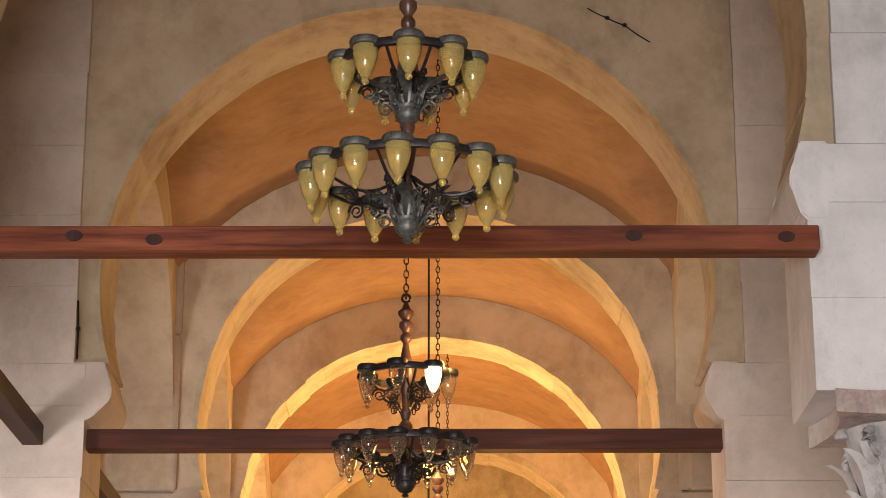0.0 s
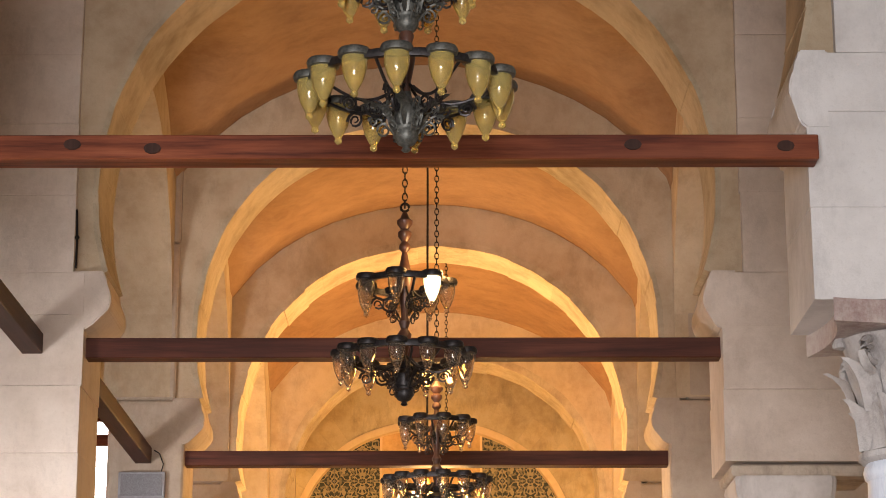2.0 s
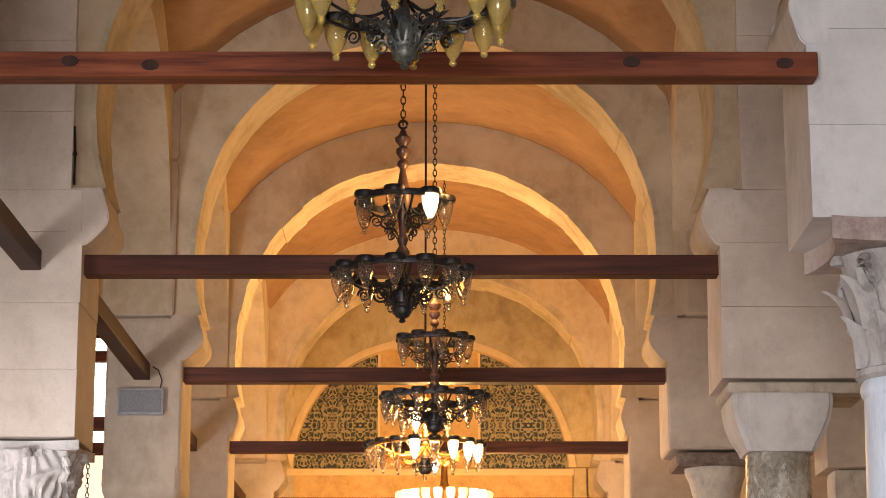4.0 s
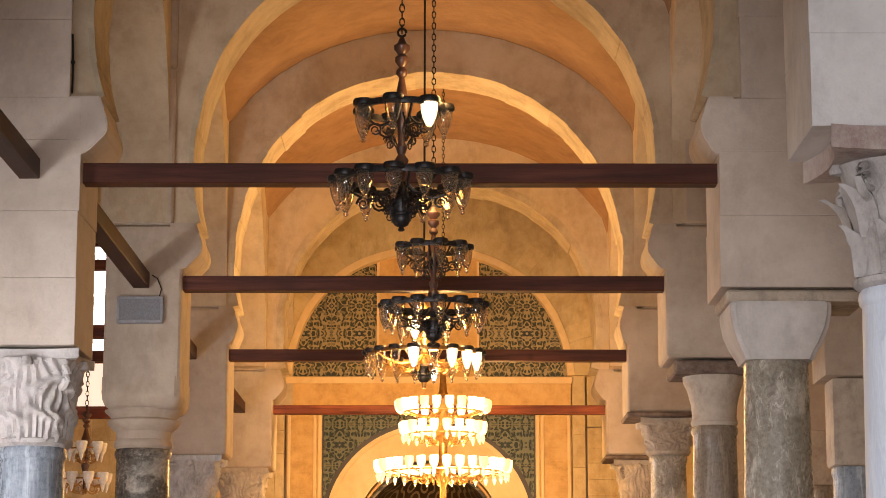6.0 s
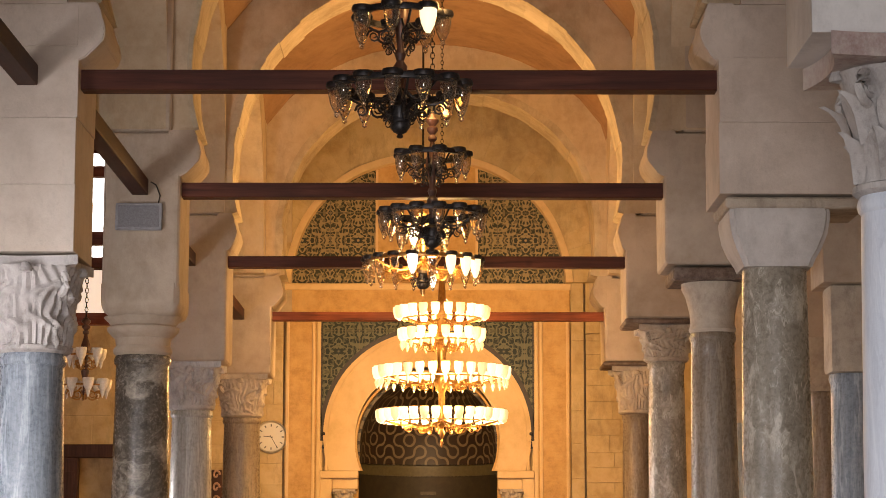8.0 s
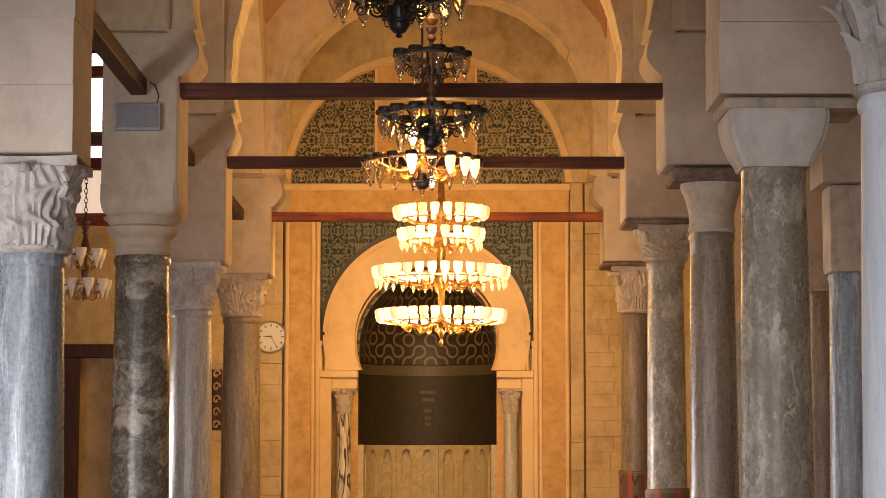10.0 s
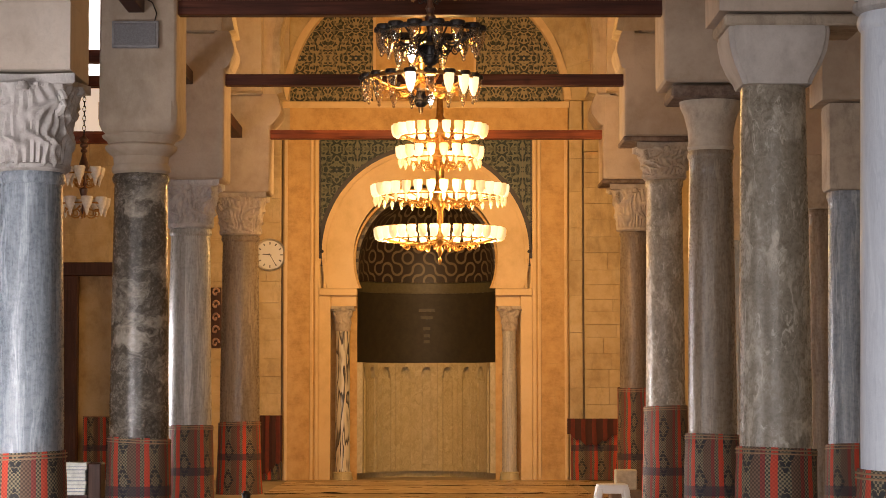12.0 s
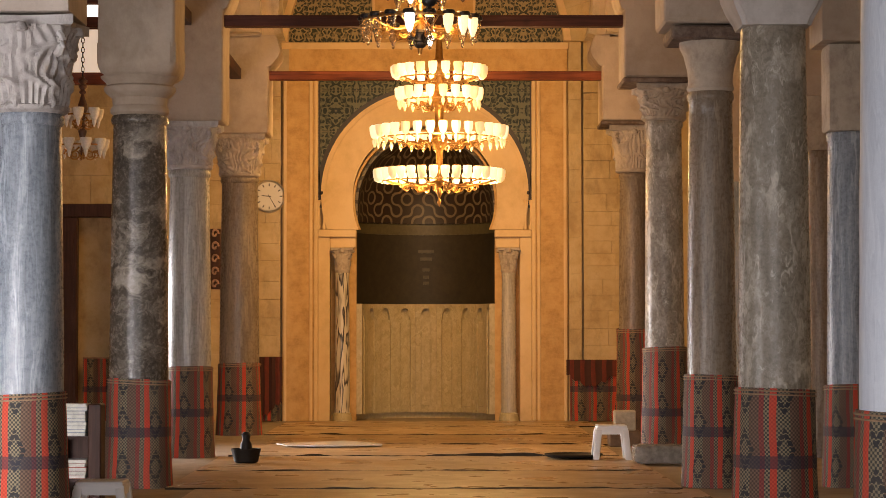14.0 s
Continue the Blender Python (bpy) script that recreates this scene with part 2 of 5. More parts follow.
def prism(bm, outline, lo, hi, axis=1):
    """A flat outline pushed from lo to hi along an axis."""
    def spot(p, q):
        c = list(p)
        c.insert(axis, q)
        return c
    a = [bm.verts.new(spot(p, lo)) for p in outline]
    b = [bm.verts.new(spot(p, hi)) for p in outline]
    n = len(a)
    bm.faces.new(a)
    bm.faces.new(b[::-1])
    for k in range(n):
        bm.faces.new((a[k], b[k], b[(k + 1) % n], a[(k + 1) % n]))
    return bm


def horseshoe(c, cz, r, spring, n=48, wob=0.0, point=0.0, shoulder=0.0):
    """Points of an arch's edge from its left foot over the crown to its right foot."""
    a0 = math.asin(max(-1, min(1, (spring - cz) / r)))
    pts = []
    for k in range(n + 1):
        a = math.pi - a0 - (math.pi - 2 * a0) * k / n
        rr = r * (1 + wob * noise.noise((c + 3 * math.cos(a), cz, 3 * math.sin(a))) + 0.6 * wob * noise.noise((11 * math.cos(a), cz + c, 11 * math.sin(a)))) + point * max(0, math.sin(a)) ** 3 + shoulder * (2 * max(0, math.sin(a)) * math.cos(a)) ** 2
        pts.append((c + rr * math.cos(a), cz + rr * math.sin(a)))
    return pts


def arch_wall(bm, pts, x0, x1, top, lo, hi, axis=1, rows=3):
    """A wall slab between x0 and x1, from the arch's feet up to top, with the arch cut through it."""
    foot = pts[0][1]
    n = len(pts) - 1

    def outer(k):
        s = k / n
        h, w = top - foot, x1 - x0
        total = 2 * h + w
        d = s * total
        if d < h:
            return (x0, foot + d)
        if d < h + w:
            return (x0 + d - h, top)
        return (x1, top - (d - h - w))
    # put outline corners exactly on the outline
    outs = [outer(k) for k in range(n + 1)]
    for corner in ((x0, top), (x1, top)):
        k = min(range(n + 1), key=lambda i: (outs[i][0] - corner[0]) ** 2 + (outs[i][1] - corner[1]) ** 2)
        outs[k] = corner

    def spot(p, q):
        c = list(p)
        c.insert(axis, q)
        return c
    layers = []
    for q in (lo, hi):
        layers.append([[bm.verts.new(spot((p[0] + (o[0] - p[0]) * j / rows, p[1] + (o[1] - p[1]) * j / rows), q)) for j in range(rows + 1)] for p, o in zip(pts, outs)])
    f, b = layers
    for k in range(n):
        for j in range(rows):
            bm.faces.new((f[k][j], f[k + 1][j], f[k + 1][j + 1], f[k][j + 1]))
            bm.faces.new((b[k][j], b[k][j + 1], b[k + 1][j + 1], b[k + 1][j]))
        bm.faces.new((f[k][0], b[k][0], b[k + 1][0], f[k + 1][0]))
        bm.faces.new((f[k][rows], f[k + 1][rows], b[k + 1][rows], b[k][rows]))
    for k in (0, n):
        for j in range(rows):
            bm.faces.new((f[k][j], f[k][j + 1], b[k][j + 1], b[k][j]))
    return bm

# ---- the large structure ----
CEIL = 9.1
QY = 36.0          # face of the prayer wall
SPRING = 5.52      # feet of the nave's arches

floor = tagged(part("floor", boxed(-10, 10, -4, 38.5, -0.3, 0.0), stone("worn_stone_paving", (0.25, 0.19, 0.13), (0.33, 0.26, 0.18), (0.4, 0.32, 0.23), 0.6)), "worn stone floor of the prayer hall", "floor", kind="structure")

# depth, inner face of the left and right pier, arch: centre, height of centre, radius, crown, shoulders, face of the ring
BAYS = [
    (11.19, -2.62, 1.88, -0.34, 6.10, 2.30, -0.10, 0.0, 0.03),
    (15.85, -2.61, 1.98, -0.283, 6.17, 2.29, -0.10, -0.02, 0.03),
    (20.60, -2.42, 2.05, -0.17, 6.09, 2.20, -0.03, 0.055, 0.04),
    (25.50, -2.45, 2.10, -0.165, 6.06, 2.30, 0.0, 0.03, 0.07),
    (31.00, -2.35, 2.24, -0.052, 6.03, 2.26, -0.058, 0.06, 0.09),
]
THICK = 0.82

for i, (d, xl, xr, c, cz, r, sag, sh, face_w) in enumerate(BAYS, 1):
    bm = bmesh.new()
    arch_wall(bm, horseshoe(c, cz, r, SPRING, 96, 0.005, sag, sh), xl - 0.2, xr + 0.27, CEIL, d + 0.07, d + THICK, rows=4)
    wall = part(f"wall_arch_{i}", bm, PLASTER)
    tagged(wall, "old plastered wall with a wide horseshoe arch", "arch", kind="structure")
    # pale dressed stones lining the arch
    edge = horseshoe(c, cz, r, SPRING, 96, 0.005, sag, sh)
    rng = random.Random(i)
    k = 0
    while k < 96:
        e = min(96, k + rng.choice((3, 3, 4)))
        bm = bmesh.new()
        inset, y0, y1 = face_w * rng.uniform(0.85, 1.15), d + 0.07 - rng.uniform(0.004, 0.014), d + THICK + 0.008
        rows = []
        for f0, yy in ((0.0, y0), (inset, y0), (inset, y1), (0.0, y1)):
            row = []
            for q in range(k, e + 1):
                px, pz = edge[q]
                m = math.hypot(px - c, pz - cz)
                w = -f0 if f0 else 0.012 + 0.012 * noise.noise((q * 0.9, i, 3))
                row.append(bm.verts.new((px + (px - c) / m * w, yy, pz + (pz - cz) / m * w)))
            rows.append(row)
        for a in range(4):
            p, s = rows[a], rows[(a + 1) % 4]
            for q in range(len(p) - 1):
                bm.faces.new((p[q], p[q + 1], s[q + 1], s[q]))
        for q in (0, -1):
            bm.faces.new([row[q] for row in rows])
        part("voussoir", bm, RING, wall)
        k = e


def stacked(wall, x0, x1, y0, y1, z0, z1, course, mat, seed, proud=0.006):
    """Courses of dressed blocks with fine open joints."""
    rng = random.Random(seed)
    z = z0
    while z < z1 - 0.05:
        h = min(course * rng.uniform(0.85, 1.2), z1 - z)
        if z1 - z - h < 0.14:
            h = z1 - z
        o = rng.uniform(-proud, proud)
        part("stone_block", boxed(x0 - o, x1 + o, y0 + o, y1 - o, z + 0.0008, z + h - 0.0008, bevel=0.05 if course > 1 else 0.0025, seg=3 if course > 1 else 1), mat, wall)
        z += h


def corbel(wall, side, face, y0, y1, z0, mat, over):
    """The swelling moulding on which an arch stands, on the nave side of a pier; over: how far the arch's foot overhangs."""
    prof = [(-0.12, 0.0), (0.0, 0.0), (0.03 + over * 0.2, 0.03), (over + 0.045, 0.15), (over + 0.06, 0.21), (over + 0.05, 0.28), (over + 0.015, 0.36), (over, 0.435), (-0.12, 0.435)]
    bm = prism(bmesh.new(), [(face + side * p, z0 + z) for p, z in prof], y0 - 0.004, y1, axis=1)
    bmesh.ops.bevel(bm, geom=bm.edges[:], offset=0.01, segments=2, affect="EDGES")
    part("corbel", bm, mat, wall)


# piers above the capitals: depth, inner face, outer face, foot, material
PIERS = [
    (11.19, 1.88, 3.0, 4.165, RENDERED), (15.85, 1.98, 2.95, 4.12, PIER), (20.60, 2.05, 3.0, 4.26, PIER_TAN), (25.50, 2.10, 3.0, 4.31, PIER_TAN), (31.00, 2.24, 3.05, 4.33, PIER_TAN),
    (15.85, -2.61, -3.40, 3.70, PIER), (20.60, -2.42, -3.13, 4.02, PIER_TAN), (25.50, -2.45, -3.16, 3.82, PIER_TAN), (31.00, -2.35, -3.12, 4.15, PIER_TAN),
    (11.19, -2.62, -3.40, 3.7, PIER),
]
for k, (d, xi, xo, foot, mat) in enumerate(PIERS):
    s = 1 if xi < 0 else -1
    pier = thing("pier", "tall pale stone pier standing on a column capital", "pier", group="nave piers")
    x0, x1 = min(xi, xo), max(xi, xo)
    stacked(pier, x0, x1, d, d + THICK + 0.02, foot, SPRING - 0.02, 2.0 if mat is PIER_TAN else 0.46, mat, k + 5)
    c, cz, r = [row[3:6] for row in BAYS if row[0] == d][0]
    foot_x = c - s * math.sqrt(r * r - (cz - SPRING) ** 2)
    corbel(pier, s, xi, d + 0.004, d + THICK, SPRING - 0.44, mat, max(0.03, s * (foot_x - xi)))
    # the wall above, set back from the arch by an open seam
    stacked(pier, (xi + 0.17 if s < 0 else x0), (x1 if s < 0 else xi - 0.09), d, d + THICK + 0.02, SPRING - 0.02, CEIL, 1.3 if mat is PIER_TAN else 0.62, mat, k + 40)

# arcade walls along the nave, with an arch in every bay
for side, name in ((-1, "left"), (1, "right")):
    for i in range(1, 5):
        d0, d1 = BAYS[i][0] + THICK, (BAYS[i + 1][0] if i < 4 else QY - 0.05)
        j = min(i + 1, 4)
        face = (BAYS[i][1] + BAYS[j][1]) / 2 - 0.05 if side < 0 else (BAYS[i][2] + BAYS[j][2]) / 2 + 0.12
        lo, hi = (face - 0.62, face) if side < 0 else (face, face + 0.62)
        mid, half = (d0 + d1) / 2, (d1 - d0) / 2
        bm = arch_wall(bmesh.new(), horseshoe(mid, 5.9, min(half * 1.02, 2.1), SPRING, 40, 0.006), d0 + 0.03, d1 - 0.004, CEIL, lo, hi, axis=0)
        tagged(part(f"wall_arcade_{name}_{i}", bm, PLASTER), "plastered arcade wall with a round arch", "wall", kind="structure")
    d0, d1 = BAYS[0][0] + THICK, BAYS[1][0]
    lo, hi = (-3.4, -2.75) if side < 0 else (2.2, 2.9)
    tagged(part(f"wall_arcade_{name}_5", boxed(lo, hi, d0 + 0.03, d1 - 0.004, 8.75, CEIL), PLASTER), "plastered wall above the arcade", "wall", kind="structure")


def vault(bm, x0, x1, y0, y1, spring, crown, n=18, m=14):
    """A groined plaster vault over one bay, with thickness."""
    def height(x, y):
        u = (2 * x - x0 - x1) / (x1 - x0)
        v = (2 * y - y0 - y1) / (y1 - y0)
        a = math.sqrt(max(0, 1 - u * u))
        b = math.sqrt(max(0, 1 - v * v))
        return spring + (crown - spring) * max(a, 0.82 * b)
    low = [[bm.verts.new((x0 + (x1 - x0) * i / n, y0 + (y1 - y0) * j / m, height(x0 + (x1 - x0) * i / n, y0 + (y1 - y0) * j / m))) for j in range(m + 1)] for i in range(n + 1)]
    for i in range(n):
        for j in range(m):
            bm.faces.new((low[i][j], low[i + 1][j], low[i + 1][j + 1], low[i][j + 1]))
    g = bmesh.ops.extrude_face_region(bm, geom=bm.faces[:])
    for v in [e for e in g["geom"] if isinstance(e, bmesh.types.BMVert)]:
        v.co.z += 0.12
    return bm


for i in range(4):
    foot = 8.45 if i == 0 else 6.7
    d0, d1 = BAYS[i][0] + THICK, BAYS[i + 1][0] + 0.07
    c = (BAYS[i][3] + BAYS[i + 1][3]) / 2
    tagged(part("ceiling_vault", vault(bmesh.new(), c - 2.62, c + 2.62, d0 + 0.002, d1 - 0.002, foot, 8.8), VAULT, smooth=True), "ochre plastered groin vault", "ceiling", kind="structure")
tagged(part("ceiling", boxed(-10, 10, -4, 38.5, CEIL + 0.3, CEIL + 0.5), BEAM_DARK), "dark boarded ceiling over the hall", "ceiling", kind="structure")

# walls that close the place
tagged(part("wall_west", boxed(-7.8, -7.5, -4, 38.5, 0, CEIL + 0.3), QIBLA), "ochre stone side wall", "wall", kind="structure")
tagged(part("wall_east", boxed(6.2, 6.5, -4, 38.5, 0, CEIL + 0.3), QIBLA), "ochre stone side wall", "wall", kind="structure")
tagged(part("wall_court", boxed(-10.3, 10.3, -4.3, -4, 0, CEIL + 0.3), QIBLA), "ochre stone wall towards the court", "wall", kind="structure")


# ---- columns ----
def leaf(bm, a, r0, z0, h, w, curl, lean=0.0):
    """One curled acanthus leaf on a capital, at angle a."""
    rows, out = 6, []
    for k in range(rows + 1):
        s = k / rows
        half = w * (0.55 + 0.6 * math.sin(math.pi * min(1, s * 0.85 + 0.1))) * (1 - 0.72 * max(0, s - 0.7) / 0.3)
        rr = r0 + lean * s + curl * max(0, s - 0.45) ** 2 * 3.2
        zz = z0 + h * (s - 0.35 * max(0, s - 0.8))
        row = []
        for q in (-1, -0.5, 0, 0.5, 1):
            aa = a + q * half / r0
            bulge = 0.018 * (1 - abs(q)) + (0.012 if q == 0 else 0) - 0.008 * (abs(q) == 0.5)
            jag = 0.012 * (k % 2) * (abs(q) == 1)
            row.append(bm.verts.new(((rr + bulge) * math.cos(aa), (rr + bulge) * math.sin(aa), zz - jag)))
        out.append(row)
    for a_, b_ in zip(out, out[1:]):
        for k in range(4):
            bm.faces.new((a_[k], a_[k + 1], b_[k + 1], b_[k]))


def volute(bm, a, r, z, size, depth=0.05):
    ca, sa = math.cos(a), math.sin(a)
    pts, rad = [], []
    for k in range(22):
        s = k / 21
        ang = -math.pi / 2 + s * 3.4 * math.pi
        q = size * (1 - 0.82 * s)
        u, w = r + q * math.cos(ang), z + q * math.sin(ang)
        pts.append((u * ca, u * sa, w))
        rad.append(depth * (1 - 0.5 * s))
    tube(bm, pts, rad, 6)


def carved_capital(r, h, width, seed=0, rows=2, low=False):
    bm = bmesh.new()
    lathe(bm, [(r * 1.0, 0), (r * 1.1, 0.02), (r * 1.1, 0.05), (r * 0.98, 0.06), (r * 1.0, h * 0.3), (r * 1.1, h * 0.6), (r * 1.32, h * 0.84), (r * 1.4, h * 0.88)], 32)
    rng = random.Random(seed)
    n = 12 if low else 8
    if low:
        # worn interlace and leaves in low relief
        prof = ((0.0, 1.0), (0.1, 1.06), (0.3, 1.12), (0.6, 1.24), (0.8, 1.36), (0.88, 1.4))
        m, q = 128, 44
        grid = []
        for j in range(q + 1):
            s = j / q * 0.86
            p0, p1 = [(a, b) for a, b in zip(prof, prof[1:]) if a[0] <= s <= b[0]][0]
            rad = p0[1] + (p1[1] - p0[1]) * (s - p0[0]) / (p1[0] - p0[0])
            ring = []
            for k in range(m):
                a = 2 * math.pi * k / m
                w = noise.noise((math.cos(a) * 2.2 + seed, math.sin(a) * 2.2, s * 4.0))
                v = 6 * a + 2.4 * math.sin(s * 9.5 + seed) + 1.6 * w
                u = 6 * a - 2.4 * math.sin(s * 9.5 + 0.9) - 1.6 * w
                hgt = max(math.cos(v), math.cos(u)) ** 3 if max(math.cos(v), math.cos(u)) > 0 else 0
                hgt *= 0.55 + 0.45 * math.cos(s * 22 + w * 3)
                g = r * (rad + 0.15 * hgt + 0.05 * w + 0.045 * math.cos(32 * a + 6 * w) * (1 - hgt)) * (1 + 0.05 * math.cos(4 * a - math.pi) * s)
                ring.append(bm.verts.new((g * math.cos(a), g * math.sin(a), 0.03 + s * h)))
            grid.append(ring)
        for p, t in zip(grid, grid[1:]):
            for k in range(m):
                bm.faces.new((p[k], p[(k + 1) % m], t[(k + 1) % m], t[k]))
        rows = 0
    for row in range(rows):
        for k in range(n):
            a = 2 * math.pi * (k + 0.5 * row) / n + 0.12
            leaf(bm, a, r * (1.0 + 0.06 * row), 0.06 + row * h * 0.26, h * rng.uniform(0.36, 0.44), r * 0.36, 0.05 + 0.03 * row, 0.03 + 0.04 * row)
    for k in range(4):
        volute(bm, math.pi / 4 + k * math.pi / 2, r * 1.28, h * 0.74, h * 0.13, 0.028)
        a = k * math.pi / 2
        lathe(bm, [(0.0, -0.03), (0.045, -0.02), (0.05, 0.0), (0.03, 0.04), (0.0, 0.05)], 8, (r * 1.36 * math.cos(a), r * 1.36 * math.sin(a), h * 0.86), close=False)
    return bm, h


def concave_slab(w, z0, z1, dip=0.07, n=10, r=0.012):
    """A capital's abacus with hollow sides."""
    pts = []
    for side in range(4):
        for k in range(n):
            s = -1 + 2 * k / n
            q = w - dip * (1 - s * s) * (0 if abs(s) > 0.94 else 1)
            x, y = s * w, -q
            a = side * math.pi / 2
            pts.append((x * math.cos(a) - y * math.sin(a), x * math.sin(a) + y * math.cos(a)))
    return prism(bmesh.new(), pts, z0, z1, axis=2)


def shaft_mesh(r0, r1, z0, z1, seed, collar=True):
    prof = [(r0 * 1.0, z0)]
    for k in range(1, 24):
        s = k / 24
        prof.append((r0 + (r1 - r0) * s + 0.008 * math.sin(math.pi * s), z0 + (z1 - 0.09 - z0) * s))
    prof += [(r1, z1 - 0.02), (r1 * 0.98, z1)] if not collar else [(r1, z1 - 0.09), (r1 * 1.06, z1 - 0.075), (r1 * 1.09, z1 - 0.045), (r1 * 1.06, z1 - 0.015), (r1 * 1.02, z1)]
    return lathe(bmesh.new(), prof, 40, (0, 0, 0), wob=0.012)


def column(x, d, r, top, mat, label, seed=0, collar=True):
    """A column under the pier whose front stands at depth d; x and r as they show in that plane."""
    y = d + 0.38
    col = thing("column", label, "column", (x * y / d, y, 0), group="nave columns")
    part("shaft", shaft_mesh(r * 1.07, r * 0.95, 0.0, top, seed, collar), mat, col, smooth=True)
    part("base", lathe(bmesh.new(), [(r * 1.12, 0), (r * 1.12, 0.05), (r * 1.1, 0.1), (r * 1.07, 0.14)], 32), mat, col, smooth=True)
    return col


def corinthian(col, r, z0, z1, width, mat, seed=0, slab=0.07, slab_mat=None):
    bm, h = carved_capital(r, (z1 - z0 - slab) / 0.9, width, seed, low=seed != 7)
    cap = part("capital", bm, mat, col, "carved leafy capital", smooth=True)
    cap.location.z = z0
    part("abacus", concave_slab(width, z1 - slab, z1), slab_mat or mat, col)


def block_capital(col, r, z0, z1, w0, w1, mat):
    bm = bmesh.new()
    a, b = w0, w1
    rings = []
    for s, z in ((a, 0.0), (a * 1.06, 0.04), (a + (b - a) * 0.5, (z1 - z0) * 0.3), (a + (b - a) * 0.82, (z1 - z0) * 0.55), (a + (b - a) * 0.97, (z1 - z0) * 0.8), (b, (z1 - z0) * 0.93), (b * 0.98, z1 - z0)):
        rings.append([bm.verts.new((sx * s, sy * s, z0 + z)) for sx, sy in ((-1, -1), (1, -1), (1, 1), (-1, 1))])
    for p, q in zip(rings, rings[1:]):
        for k in range(4):
            bm.faces.new((p[k], p[(k + 1) % 4], q[(k + 1) % 4], q[k]))
    bm.faces.new(rings[0][::-1])
    bm.faces.new(rings[-1])
    uprights = [e for e in bm.edges if abs(e.verts[0].co.z - e.verts[1].co.z) > 0.01]
    bmesh.ops.bevel(bm, geom=uprights, offset=0.035, segments=3, affect="EDGES")
    part("capital", bm, mat, col, "plain block capital", smooth=True)


C = {}
C["a"] = column(-2.88, 15.85, 0.24, 3.0, GREY_MARBLE, "streaked blue-grey marble column with a carved capital")
corinthian(C["a"], 0.255, 3.0, 3.68, 0.37, CAPITAL, 3)
C["b"] = column(-2.735, 20.6, 0.258, 3.44, DARK_MARBLE, "dark veined marble column with a moulded capital")
part("capital", lathe(bmesh.new(), [(0.245, 3.44), (0.272, 3.465), (0.272, 3.5), (0.25, 3.53), (0.258, 3.6), (0.3, 3.635), (0.332, 3.67), (0.335, 3.7), (0.3, 3.72), (0.325, 3.755), (0.36, 3.785), (0.365, 3.8)], 40), PIER_TAN, C["b"], "smooth moulded stone capital", smooth=True)
bm = bmesh.new()
rings = []
for grow, z in ((-0.055, 3.79), (-0.02, 3.82), (0.0, 3.87), (0.007, 3.93), (0.007, 4.08)):
    rings.append([bm.verts.new((0.01 + sx * (0.355 + grow - cut * 0.05), 0.04 + sy * (0.42 + grow - (0.05 - cut * 0.05)), z)) for sx, sy, cut in ((-1, -1, 0), (-1, -1, 1), (1, -1, 1), (1, -1, 0), (1, 1, 0), (1, 1, 1), (-1, 1, 1), (-1, 1, 0))])
for p, q in zip(rings, rings[1:]):
    for k in range(8):
        bm.faces.new((p[k], p[(k + 1) % 8], q[(k + 1) % 8], q[k]))
bm.faces.new(rings[0][::-1])
bm.faces.new(rings[-1])
part("impost", bm, PIER_TAN, C["b"], "rounded stone impost block", smooth=True)
C["c"] = column(-2.82, 25.5, 0.237, 3.28, WORN_MARBLE, "pale streaked grey marble column with a carved capital")
corinthian(C["c"], 0.24, 3.28, 3.82, 0.36, CAPITAL, 5)
C["d"] = column(-2.74, 31.0, 0.26, 3.57, TAN_MARBLE, "brownish marble column with a carved capital")
corinthian(C["d"], 0.26, 3.57, 4.15, 0.38, CAPITAL_TAN, 6)
C["r1"] = column(2.33, 11.19, 0.245, 3.38, PALE_MARBLE, "pale blue-grey marble column with a leafy capital")
corinthian(C["r1"], 0.25, 3.38, 4.16, 0.45, CAPITAL, 7, 0.12, stone("reddish_stained_slab", (0.34, 0.22, 0.2), (0.5, 0.38, 0.35), (0.62, 0.55, 0.5), scale=3))
C["r2"] = column(2.35, 15.85, 0.245, 3.62, GRANITE, "mottled grey granite column with a block capital", collar=False)
block_capital(C["r2"], 0.25, 3.62, 4.02, 0.245, 0.36, CUSHION)
part("abacus", boxed(-0.39, 0.62, -0.36, 0.36, 4.02, 4.1, bevel=0.015), CAPITAL_TAN, C["r2"])
C["r3"] = column(2.48, 20.6, 0.212, 3.66, TAN_MARBLE, "brownish grey marble column with a bell capital")
part("capital", lathe(bmesh.new(), [(0.205, 3.66), (0.222, 3.69), (0.205, 3.74), (0.215, 3.86), (0.25, 4.0), (0.285, 4.07), (0.29, 4.12)], 36), CAPITAL_TAN, C["r3"], "plain bell-shaped capital", smooth=True)
part("abacus", boxed(-0.4, 0.55, -0.37, 0.37, 4.12, 4.24, bevel=0.02), ABACUS, C["r3"], "dark stained abacus")
C["r4"] = column(2.54, 25.5, 0.213, 3.84, GRANITE, "grey marble column with a worn capital")
corinthian(C["r4"], 0.23, 3.84, 4.25, 0.34, CAPITAL_TAN, 9)
part("slab", boxed(-0.5, 0.4, -0.4, 0.42, 4.252, 4.308, bevel=0.015), ABACUS, C["r4"], "dark stained wooden slab")
C["r5"] = column(2.66, 31.0, 0.19, 3.63, TAN_MARBLE, "brown marble column with a carved capital")
corinthian(C["r5"], 0.22, 3.63, 4.27, 0.35, CAPITAL_TAN, 10)
part("slab", boxed(-0.47, 0.38, -0.4, 0.42, 4.272, 4.328, bevel=0.015), ABACUS, C["r5"], "dark stained wooden slab")
